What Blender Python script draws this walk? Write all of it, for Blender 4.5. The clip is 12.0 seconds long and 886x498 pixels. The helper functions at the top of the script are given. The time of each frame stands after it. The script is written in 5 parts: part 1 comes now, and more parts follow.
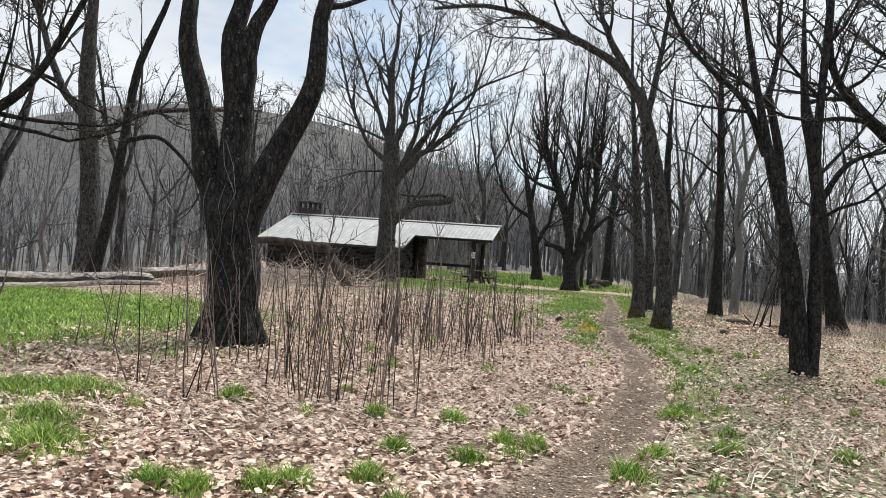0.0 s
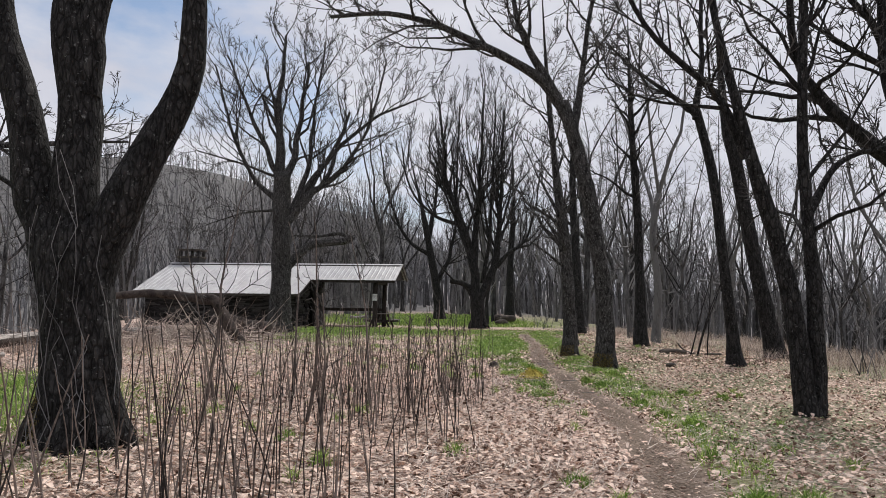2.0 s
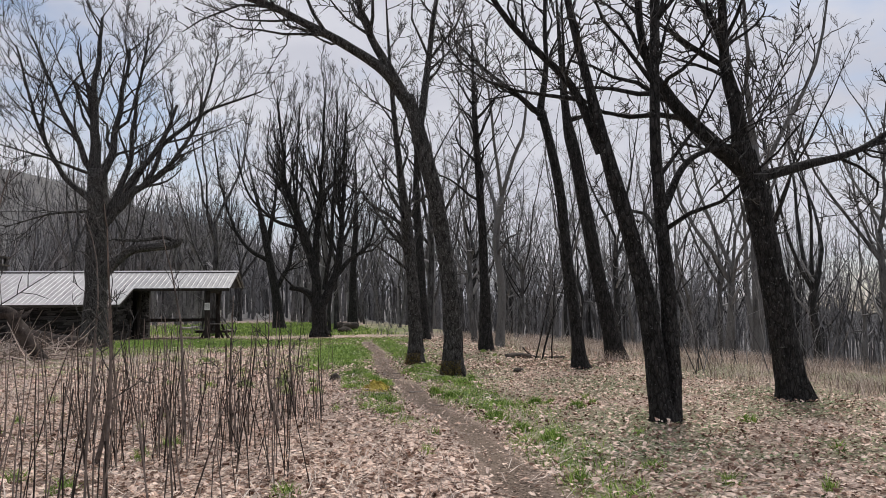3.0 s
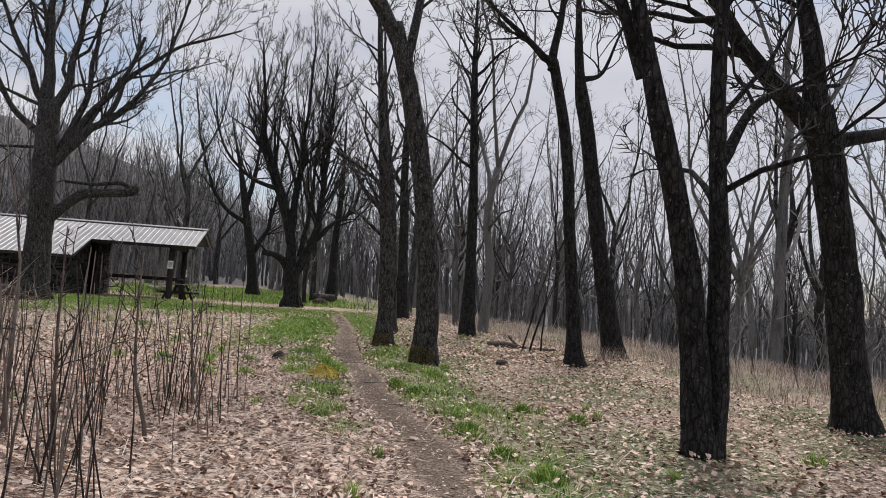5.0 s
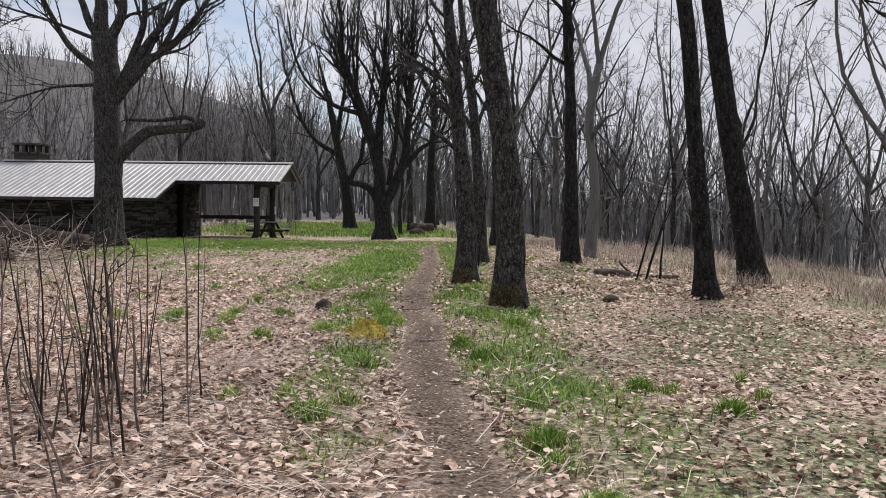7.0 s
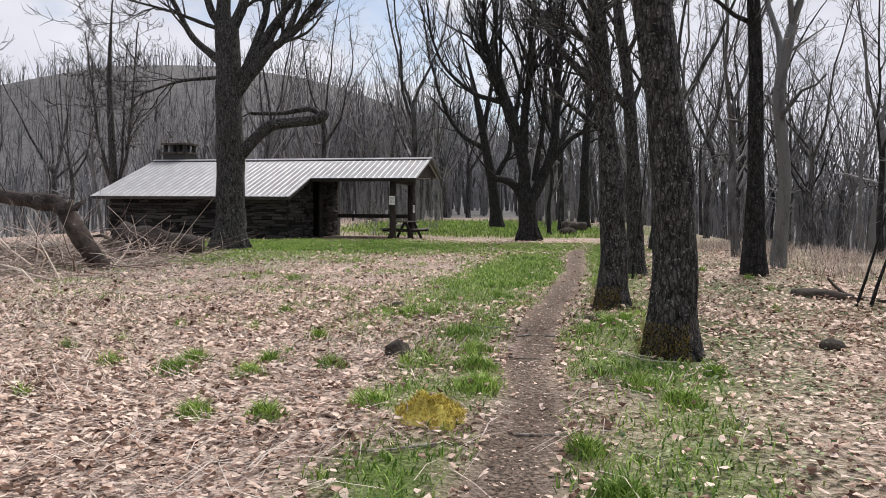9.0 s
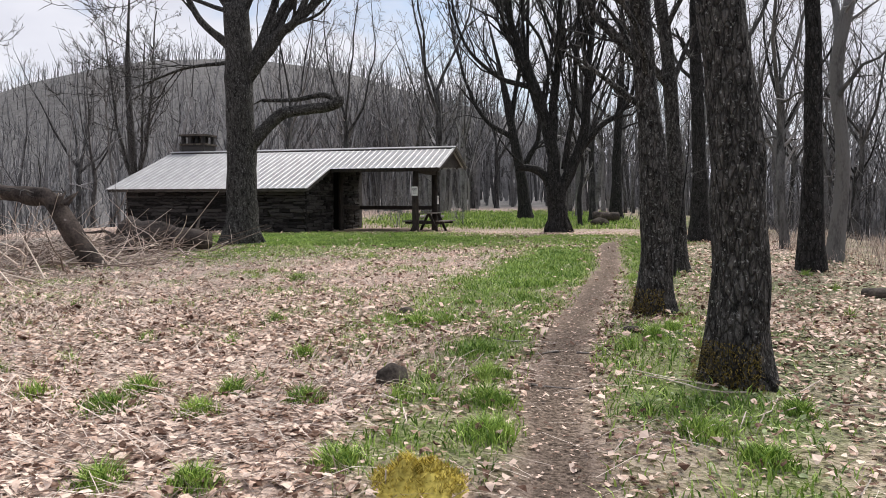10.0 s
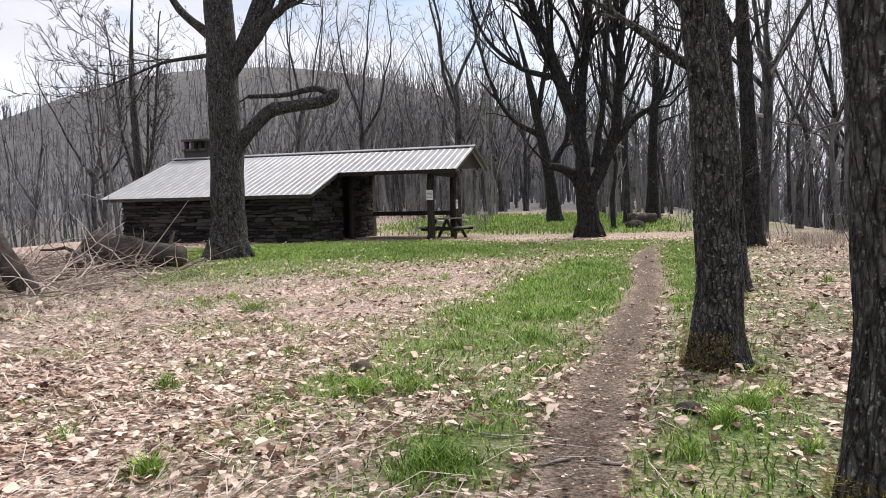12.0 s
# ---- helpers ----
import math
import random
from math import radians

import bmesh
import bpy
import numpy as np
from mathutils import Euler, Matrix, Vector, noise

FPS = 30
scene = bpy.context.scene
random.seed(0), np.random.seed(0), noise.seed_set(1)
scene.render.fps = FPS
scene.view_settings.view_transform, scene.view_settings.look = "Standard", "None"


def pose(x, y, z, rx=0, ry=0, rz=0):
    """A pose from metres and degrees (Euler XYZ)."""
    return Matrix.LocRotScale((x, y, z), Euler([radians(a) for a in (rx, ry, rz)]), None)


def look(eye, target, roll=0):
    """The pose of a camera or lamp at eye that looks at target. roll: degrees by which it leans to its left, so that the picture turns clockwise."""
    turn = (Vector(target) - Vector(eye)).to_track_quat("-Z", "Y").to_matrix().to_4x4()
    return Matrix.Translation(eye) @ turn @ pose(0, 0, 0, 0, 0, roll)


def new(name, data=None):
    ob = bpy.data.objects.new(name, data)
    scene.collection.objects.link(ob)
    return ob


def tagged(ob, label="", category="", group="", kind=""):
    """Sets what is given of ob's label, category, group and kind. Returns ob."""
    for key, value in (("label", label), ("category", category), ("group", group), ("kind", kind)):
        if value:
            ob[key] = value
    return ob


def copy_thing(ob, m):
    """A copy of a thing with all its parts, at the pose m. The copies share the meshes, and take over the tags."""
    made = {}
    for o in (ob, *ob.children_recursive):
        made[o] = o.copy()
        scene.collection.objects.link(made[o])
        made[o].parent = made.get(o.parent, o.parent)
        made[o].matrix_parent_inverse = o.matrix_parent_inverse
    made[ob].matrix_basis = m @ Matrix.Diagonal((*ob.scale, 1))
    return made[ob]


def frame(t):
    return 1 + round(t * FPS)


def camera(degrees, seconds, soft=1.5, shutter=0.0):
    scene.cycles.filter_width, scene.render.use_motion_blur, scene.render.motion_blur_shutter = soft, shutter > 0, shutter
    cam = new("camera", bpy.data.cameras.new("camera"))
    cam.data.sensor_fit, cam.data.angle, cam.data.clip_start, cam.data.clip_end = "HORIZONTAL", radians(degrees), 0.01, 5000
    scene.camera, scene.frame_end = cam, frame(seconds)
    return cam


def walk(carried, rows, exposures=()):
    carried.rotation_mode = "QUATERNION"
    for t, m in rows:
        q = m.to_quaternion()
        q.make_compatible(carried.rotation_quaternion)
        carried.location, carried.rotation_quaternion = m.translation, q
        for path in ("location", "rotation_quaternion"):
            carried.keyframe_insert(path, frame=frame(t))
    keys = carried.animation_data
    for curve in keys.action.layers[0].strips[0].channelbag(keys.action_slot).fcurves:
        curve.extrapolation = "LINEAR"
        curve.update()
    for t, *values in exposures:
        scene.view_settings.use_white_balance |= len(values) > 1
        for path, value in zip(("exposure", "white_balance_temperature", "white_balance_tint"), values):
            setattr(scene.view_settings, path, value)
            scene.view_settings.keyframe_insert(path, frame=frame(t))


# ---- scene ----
cam = camera(61.5, 12.0, soft=0.9)
PATH = [
    (0, (1.446, 1.5, 1.241), (1.321, 3.496, 1.275), 4.3),
    (0.5, (1.24, 2.055, 1.232), (1.058, 4.045, 1.313), 3.3),
    (1, (1.027, 2.645, 1.225), (0.803, 4.63, 1.327), 1.4),
    (1.5, (0.847, 3.239, 1.274), (0.757, 5.234, 1.379), 1.5),
    (2, (0.86, 3.927, 1.244), (1.024, 5.914, 1.401), 0.8),
    (2.5, (0.878, 4.478, 1.255), (1.317, 6.421, 1.435), -0.8),
    (2.7, (0.939, 4.685, 1.26), (1.479, 6.602, 1.439), -1.5),
    (4.3, (1.611, 6.491, 1.152), (2.2, 8.399, 1.266), 1.9),
    (4.5, (1.704, 6.749, 1.141), (2.24, 8.674, 1.232), 2.5),
    (5, (2.0, 7.409, 1.182), (2.603, 9.311, 1.308), 4.0),
    (5.5, (2.262, 8.051, 1.142), (2.696, 10.0, 1.263), 2.1),
    (6, (2.586, 8.7, 1.149), (3.128, 10.625, 1.163), -0.2),
    (6.5, (2.872, 9.31, 1.17), (3.288, 11.265, 1.107), 0.0),
    (6.7, (2.987, 9.557, 1.181), (3.362, 11.52, 1.106), 0.4),
    (8.3, (3.756, 12.017, 1.234), (3.836, 14.013, 1.13), -0.3),
    (8.5, (3.814, 12.253, 1.27), (3.831, 14.25, 1.172), -0.1),
    (9, (3.905, 12.889, 1.275), (3.814, 14.885, 1.176), 0.5),
    (9.5, (4.004, 13.557, 1.278), (3.855, 15.548, 1.164), 0.4),
    (10, (4.02, 14.189, 1.284), (3.849, 16.178, 1.16), 0.0),
    (10.5, (4.124, 14.835, 1.285), (3.941, 16.823, 1.154), -0.1),
    (11, (4.214, 15.431, 1.302), (4.017, 17.416, 1.165), -0.4),
    (11.5, (4.301, 16.095, 1.322), (4.082, 18.079, 1.186), -0.6),
    (12, (4.327, 16.714, 1.332), (4.065, 18.694, 1.217), -1.1),
]
EXPOSURES = [(0.0, 0.32, 6500, 3), (0.5, 0.12, 6500, 5), (1.0, 0.06, 6500, 9), (2.0, 0.0, 6500, 10), (4.3, -0.16, 6500, 10), (6.5, -0.04, 6500, 10), (8.5, 0.15, 6500, 10), (9.5, 0.2, 6500, 10),
             (12.0, 0.42, 6500, 10)]
walk(cam, [(t, look(eye, target, roll)) for t, eye, target, roll in PATH], exposures=EXPOSURES)

# ---- world and sun ----
world = bpy.data.worlds.new("sky")
scene.world = world
world.use_nodes = True
wn, wl = world.node_tree.nodes, world.node_tree.links
wn.clear()
w_out = wn.new("ShaderNodeOutputWorld")
w_bg = wn.new("ShaderNodeBackground")
w_bg.inputs["Strength"].default_value = 0.11
w_sky = wn.new("ShaderNodeTexSky")
w_sky.sky_type = "NISHITA"
w_sky.sun_disc = False
SUN_EL, SUN_AZ = 52.0, 28.0
w_sky.sun_elevation = radians(SUN_EL)
w_sky.sun_rotation = radians(SUN_AZ)
w_tc = wn.new("ShaderNodeTexCoord")
w_map = wn.new("ShaderNodeMapping")
w_map.inputs["Scale"].default_value = (1.0, 1.0, 2.4)
w_map.inputs["Location"].default_value = (0.35, 0.1, 0.2)
w_noise = wn.new("ShaderNodeTexNoise")
w_noise.inputs["Scale"].default_value = 2.6
w_noise.inputs["Detail"].default_value = 7.0
w_noise.inputs["Roughness"].default_value = 0.55
w_ramp = wn.new("ShaderNodeValToRGB")
w_ramp.color_ramp.elements[0].position = 0.31
w_ramp.color_ramp.elements[1].position = 0.47
w_shade = wn.new("ShaderNodeTexNoise")
w_shade.inputs["Scale"].default_value = 4.0
w_shade.inputs["Detail"].default_value = 5.0
w_cloud = wn.new("ShaderNodeValToRGB")
w_cloud.color_ramp.elements[0].position = 0.3
w_cloud.color_ramp.elements[0].color = (5.3, 5.4, 6.2, 1)
w_cloud.color_ramp.elements[1].position = 0.7
w_cloud.color_ramp.elements[1].color = (7.2, 7.25, 7.8, 1)
w_mix = wn.new("ShaderNodeMix")
w_mix.data_type = "RGBA"
wl.new(w_tc.outputs["Generated"], w_map.inputs["Vector"])
wl.new(w_map.outputs["Vector"], w_noise.inputs["Vector"])
wl.new(w_map.outputs["Vector"], w_shade.inputs["Vector"])
wl.new(w_noise.outputs["Fac"], w_ramp.inputs["Fac"])
wl.new(w_shade.outputs["Fac"], w_cloud.inputs["Fac"])
wl.new(w_ramp.outputs["Color"], w_mix.inputs["Factor"])
wl.new(w_sky.outputs["Color"], w_mix.inputs["A"])
wl.new(w_cloud.outputs["Color"], w_mix.inputs["B"])
wl.new(w_mix.outputs["Result"], w_bg.inputs["Color"])
wl.new(w_bg.outputs["Background"], w_out.inputs["Surface"])

sun_data = bpy.data.lights.new("sun", "SUN")
sun_data.energy = 3.4
sun_data.angle = radians(18)
sun_data.color = (1.0, 0.95, 0.88)
sun = new("sun", sun_data)
az, el = radians(SUN_AZ), radians(SUN_EL)
sun.matrix_basis = look((40 * math.sin(az) * math.cos(el), 40 * math.cos(az) * math.cos(el), 40 * math.sin(el)), (0, 0, 0))


# ---- materials ----
def mat(name, dark, light, scale=6.0, fine=60.0, rough=0.9, bump=0.4, stretch=(1, 1, 1), spots=None, spot_at=0.62, spot_scale=9.0,
        island=0.0, per_object=0.0, metal=0.0, space="Object", bump_size=0.01, cracks=0.0, mid=None):
    """A worn surface: two tones by coarse and fine noise, relief, and now and then spots of another colour."""
    m = bpy.data.materials.new(name)
    m.use_nodes = True
    n, k = m.node_tree.nodes, m.node_tree.links
    shader = n["Principled BSDF"]
    shader.inputs["Roughness"].default_value = rough
    shader.inputs["Metallic"].default_value = metal
    shader.inputs["Specular IOR Level"].default_value = 0.25
    tc = n.new("ShaderNodeTexCoord")
    mp = n.new("ShaderNodeMapping")
    mp.inputs["Scale"].default_value = stretch
    k.new(tc.outputs[space], mp.inputs["Vector"])
    a = n.new("ShaderNodeTexNoise")
    a.inputs["Scale"].default_value, a.inputs["Detail"].default_value = scale, 5.0
    b = n.new("ShaderNodeTexNoise")
    b.inputs["Scale"].default_value, b.inputs["Detail"].default_value = fine, 4.0
    k.new(mp.outputs["Vector"], a.inputs["Vector"])
    k.new(mp.outputs["Vector"], b.inputs["Vector"])
    mixed = n.new("ShaderNodeMath")
    mixed.operation = "MULTIPLY_ADD"
    k.new(b.outputs["Fac"], mixed.inputs[0])
    mixed.inputs[1].default_value = 0.6
    shift = n.new("ShaderNodeMath")
    shift.operation = "MULTIPLY_ADD"
    k.new(a.outputs["Fac"], shift.inputs[0])
    shift.inputs[1].default_value, shift.inputs[2].default_value = 0.9, -0.25
    k.new(shift.outputs[0], mixed.inputs[2])
    ramp = n.new("ShaderNodeValToRGB")
    ramp.color_ramp.elements[0].position, ramp.color_ramp.elements[1].position = 0.3, 0.72
    ramp.color_ramp.elements[0].color, ramp.color_ramp.elements[1].color = (*dark, 1), (*light, 1)
    if mid:
        ramp.color_ramp.elements.new(0.5).color = (*mid, 1)
    last = mixed.outputs[0]
    for amount, kind in ((island, "ShaderNodeNewGeometry"), (per_object, "ShaderNodeObjectInfo")):
        if amount:
            src = n.new(kind)
            add = n.new("ShaderNodeMath")
            add.operation = "MULTIPLY_ADD"
            k.new(src.outputs["Random Per Island" if island and kind.endswith("Geometry") else "Random"], add.inputs[0])
            add.inputs[1].default_value = amount
            k.new(last, add.inputs[2])
            sub = n.new("ShaderNodeMath")
            sub.operation = "SUBTRACT"
            k.new(add.outputs[0], sub.inputs[0])
            sub.inputs[1].default_value = amount / 2
            last = sub.outputs[0]
    k.new(last, ramp.inputs["Fac"])
    colour = ramp.outputs["Color"]
    if spots:
        s = n.new("ShaderNodeTexNoise")
        s.inputs["Scale"].default_value, s.inputs["Detail"].default_value, s.inputs["Roughness"].default_value = spot_scale, 6.0, 0.65
        k.new(tc.outputs[space], s.inputs["Vector"])
        sr = n.new("ShaderNodeValToRGB")
        sr.color_ramp.elements[0].position, sr.color_ramp.elements[1].position = spot_at, spot_at + 0.06
        k.new(s.outputs["Fac"], sr.inputs["Fac"])
        mx = n.new("ShaderNodeMix")
        mx.data_type = "RGBA"
        k.new(sr.outputs["Color"], mx.inputs["Factor"])
        k.new(colour, mx.inputs["A"])
        mx.inputs["B"].default_value = (*spots, 1)
        colour = mx.outputs["Result"]
    relief = mixed.outputs[0]
    if cracks:
        warp = n.new("ShaderNodeMix")
        warp.data_type = "RGBA"
        warp.inputs["Factor"].default_value = 0.12
        k.new(mp.outputs["Vector"], warp.inputs["A"])
        k.new(a.outputs["Color"], warp.inputs["B"])
        plates = n.new("ShaderNodeTexVoronoi")
        plates.feature = "DISTANCE_TO_EDGE"
        plates.inputs["Scale"].default_value = cracks
        k.new(warp.outputs["Result"], plates.inputs["Vector"])
        edge = n.new("ShaderNodeValToRGB")
        edge.color_ramp.elements[0].position, edge.color_ramp.elements[1].position = 0.02, 0.16
        edge.color_ramp.elements[0].color = (0.38, 0.38, 0.38, 1)
        k.new(plates.outputs["Distance"], edge.inputs["Fac"])
        deep = n.new("ShaderNodeMix")
        deep.data_type, deep.blend_type = "RGBA", "MULTIPLY"
        deep.inputs["Factor"].default_value = 1.0
        k.new(colour, deep.inputs["A"])
        k.new(edge.outputs["Color"], deep.inputs["B"])
        colour = deep.outputs["Result"]
        total = n.new("ShaderNodeMath")
        total.operation = "ADD"
        k.new(edge.outputs["Color"], total.inputs[0])
        k.new(mixed.outputs[0], total.inputs[1])
        relief = total.outputs[0]
    k.new(colour, shader.inputs["Base Color"])
    if bump:
        bp = n.new("ShaderNodeBump")
        bp.inputs["Strength"].default_value, bp.inputs["Distance"].default_value = bump, bump_size
        k.new(relief, bp.inputs["Height"])
        k.new(bp.outputs["Normal"], shader.inputs["Normal"])
    return m


BARK = mat("bark", (0.009, 0.0085, 0.0082), (0.15, 0.143, 0.138), 8, 46, 0.95, 1.0, (2.3, 2.3, 0.8), spots=(0.29, 0.293, 0.285), spot_at=0.575, spot_scale=31, bump_size=0.035, cracks=12.0)
BARK_DARK = mat("bark_dark", (0.006, 0.0057, 0.0056), (0.06, 0.0575, 0.0565), 7, 36, 0.95, 1.0, (2.2, 2.2, 0.75), spots=(0.19, 0.192, 0.187), spot_at=0.61, spot_scale=27, bump_size=0.03, cracks=10.0)
# The _FAR tones are paler and greyer: distance haze put into the colour.
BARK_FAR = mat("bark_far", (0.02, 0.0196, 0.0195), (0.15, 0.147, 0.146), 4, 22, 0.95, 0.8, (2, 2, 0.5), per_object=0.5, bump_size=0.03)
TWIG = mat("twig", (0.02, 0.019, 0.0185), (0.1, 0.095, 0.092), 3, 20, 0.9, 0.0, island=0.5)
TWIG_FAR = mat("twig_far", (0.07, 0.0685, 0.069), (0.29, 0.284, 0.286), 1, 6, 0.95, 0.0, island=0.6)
DEADWOOD = mat("weathered_wood", (0.07, 0.06, 0.053), (0.58, 0.53, 0.49), 4, 36, 0.9, 0.8, (6, 1, 6), spots=(0.12, 0.1, 0.085), spot_at=0.58, spot_scale=2.2)
BROKEN = mat("broken_wood", (0.02, 0.0165, 0.015), (0.115, 0.093, 0.082), 4, 30, 0.95, 0.9, spots=(0.46, 0.43, 0.385), spot_at=0.66, spot_scale=4)
LEAF = mat("dead_leaf", (0.12, 0.066, 0.045), (0.86, 0.68, 0.57), 2, 40, 0.85, 0.2, island=0.8, mid=(0.56, 0.385, 0.3))
STRAW = mat("straw", (0.2, 0.15, 0.122), (0.76, 0.655, 0.575), 3, 30, 0.8, 0.0, island=0.8)
STALK = mat("dry_stalk", (0.028, 0.023, 0.021), (0.21, 0.17, 0.148), 4, 30, 0.85, 0.0, island=0.8)
GRASS = mat("grass_blade", (0.1, 0.2, 0.03), (0.45, 0.6, 0.15), 1.5, 20, 0.6, 0.0, island=0.6)
HERB = mat("low_herb", (0.07, 0.115, 0.04), (0.4, 0.46, 0.25), 2, 20, 0.7, 0.0, island=0.8)
MOSS = mat("moss_yellow", (0.3, 0.24, 0.05), (0.82, 0.68, 0.17), 6, 60, 0.95, 0.6, island=0.5)
FOOT_MOSS = mat("foot_moss", (0.09, 0.068, 0.018), (0.37, 0.28, 0.075), 6, 60, 0.95, 0.0, island=0.6)
STONE = mat("wall_stone", (0.012, 0.011, 0.011), (0.062, 0.058, 0.056), 4, 30, 0.92, 0.8, per_object=0.7)
MORTAR = mat("mortar", (0.008, 0.0075, 0.007), (0.02, 0.019, 0.018), 6, 50, 0.95, 0.5)
ROCK = mat("field_stone", (0.025, 0.021, 0.018), (0.12, 0.1, 0.086), 5, 40, 0.95, 0.9, spots=(0.16, 0.18, 0.1), spot_at=0.6)
ROOF = mat("galvanised_steel", (0.26, 0.26, 0.265), (0.46, 0.46, 0.47), 1.2, 14, 0.5, 0.05, (1, 1, 1), spots=(0.27, 0.26, 0.255), spot_at=0.62, spot_scale=3, metal=0.35)
TIMBER = mat("dark_timber", (0.012, 0.01, 0.009), (0.06, 0.05, 0.044), 4, 30, 0.85, 0.6, (6, 6, 0.8))
FASCIA = mat("weathered_fascia", (0.03, 0.027, 0.025), (0.12, 0.11, 0.102), 4, 40, 0.85, 0.5, (1, 8, 8))
BOARD = mat("grey_board", (0.08, 0.07, 0.062), (0.3, 0.275, 0.25), 4, 40, 0.85, 0.5, (1, 8, 8))
PAPER = mat("paper", (0.62, 0.62, 0.62), (0.8, 0.8, 0.8), 3, 20, 0.7, 0.0)
INK = mat("ink", (0.05, 0.05, 0.05), (0.12, 0.12, 0.12), 3, 20, 0.7, 0.0)


def ground_material():
    m = bpy.data.materials.new("forest_floor")
    m.use_nodes = True
    n, k = m.node_tree.nodes, m.node_tree.links
    shader = n["Principled BSDF"]
    shader.inputs["Roughness"].default_value = 0.95
    shader.inputs["Specular IOR Level"].default_value = 0.1
    tc = n.new("ShaderNodeTexCoord")

    def noise_at(scale, detail=5.0):
        t = n.new("ShaderNodeTexNoise")
        t.inputs["Scale"].default_value, t.inputs["Detail"].default_value = scale, detail
        k.new(tc.outputs["Object"], t.inputs["Vector"])
        return t.outputs["Fac"]

    def tones(fac, *stops):
        r = n.new("ShaderNodeValToRGB")
        r.color_ramp.elements[0].position, r.color_ramp.elements[0].color = stops[0][0], (*stops[0][1], 1)
        r.color_ramp.elements[1].position, r.color_ramp.elements[1].color = stops[-1][0], (*stops[-1][1], 1)
        for p, c in stops[1:-1]:
            r.color_ramp.elements.new(p).color = (*c, 1)
        k.new(fac, r.inputs["Fac"])
        return r.outputs["Color"]

    def blend(fac, a, b):
        x = n.new("ShaderNodeMix")
        x.data_type = "RGBA"
        k.new(fac, x.inputs["Factor"])
        k.new(a, x.inputs["A"])
        k.new(b, x.inputs["B"])
        return x.outputs["Result"]

    def layer(name):
        a = n.new("ShaderNodeAttribute")
        a.attribute_name = name
        return a.outputs["Fac"]

    cells = n.new("ShaderNodeTexVoronoi")
    cells.inputs["Scale"].default_value = 30.0
    warp = n.new("ShaderNodeVectorMath")
    warp.operation = "MULTIPLY_ADD"
    swirl = n.new("ShaderNodeTexNoise")
    swirl.inputs["Scale"].default_value = 26.0
    k.new(tc.outputs["Object"], swirl.inputs["Vector"])
    k.new(swirl.outputs["Color"], warp.inputs[0])
    warp.inputs[1].default_value = (0.045, 0.045, 0.045)
    k.new(tc.outputs["Object"], warp.inputs[2])
    k.new(warp.outputs[0], cells.inputs["Vector"])
    litter = tones(cells.outputs["Color"], (0.1, (0.07, 0.043, 0.032)), (0.36, (0.42, 0.305, 0.25)), (0.9, (0.82, 0.655, 0.565)))
    litter = blend(tones(noise_at(2.2), (0.4, (0, 0, 0)), (0.75, (0.35, 0.35, 0.35))), litter, tones(noise_at(40), (0.3, (0.15, 0.11, 0.088)), (0.7, (0.55, 0.455, 0.385))))
    turf = tones(noise_at(30), (0.3, (0.055, 0.1, 0.02)), (0.7, (0.2, 0.29, 0.075)))
    herbs = tones(noise_at(34), (0.32, (0.05, 0.066, 0.026)), (0.68, (0.33, 0.35, 0.21)))
    turf = blend(tones(noise_at(1.3), (0.45, (0, 0, 0)), (0.7, (0.4, 0.4, 0.4))), turf, litter)
    soil = tones(noise_at(46, 8.0), (0.36, (0.055, 0.04, 0.031)), (0.64, (0.32, 0.25, 0.2)))
    soil = blend(tones(noise_at(3.0), (0.4, (0, 0, 0)), (0.7, (0.6, 0.6, 0.6))), soil, tones(noise_at(20), (0.3, (0.095, 0.072, 0.056)), (0.7, (0.27, 0.21, 0.168))))
    # far wooded ground: grey brightened, aerial haze painted into it
    woods = tones(noise_at(0.35), (0.3, (0.085, 0.082, 0.081)), (0.7, (0.19, 0.184, 0.182)))
    streaks = n.new("ShaderNodeTexNoise")
    streaks.inputs["Scale"].default_value, streaks.inputs["Detail"].default_value = 0.12, 12.0
    k.new(tc.outputs["Object"], streaks.inputs["Vector"])
    woods = blend(tones(streaks.outputs["Fac"], (0.4, (0, 0, 0)), (0.62, (0.7, 0.7, 0.7))), woods, tones(noise_at(1.1), (0.3, (0.07, 0.068, 0.068)), (0.7, (0.22, 0.215, 0.214))))
    colour = blend(layer("herb"), litter, herbs)
    colour = blend(layer("turf"), colour, turf)
    colour = blend(layer("soil"), colour, soil)
    colour = blend(layer("woods"), colour, woods)
    k.new(colour, shader.inputs["Base Color"])
    bp = n.new("ShaderNodeBump")
    bp.inputs["Strength"].default_value, bp.inputs["Distance"].default_value = 0.9, 0.035
    rough = n.new("ShaderNodeMath")
    rough.operation = "MULTIPLY_ADD"
    k.new(cells.outputs["Distance"], rough.inputs[0])
    rough.inputs[1].default_value = 0.7
    k.new(noise_at(24, 6.0), rough.inputs[2])
    k.new(rough.outputs[0], bp.inputs["Height"])
    k.new(bp.outputs["Normal"], shader.inputs["Normal"])
    return m


FLOOR = ground_material()


# ---- the lie of the land ----
def ease(v):
    v = np.clip(v, 0, 1)
    return v * v * (3 - 2 * v)


def wave(x, y, size, seed=0.0):
    """Cheap smooth noise from summed sines, -1 to 1."""
    x, y = np.asarray(x, float) / size, np.asarray(y, float) / size
    return (np.sin(1.7 * x + 0.9 * y + seed) + np.sin(-1.1 * x + 2.1 * y + 2.3 * seed) + np.sin(2.9 * x - 1.3 * y + 4.1 * seed) + np.sin(0.6 * x + 3.3 * y + 1.7 * seed)) / 4


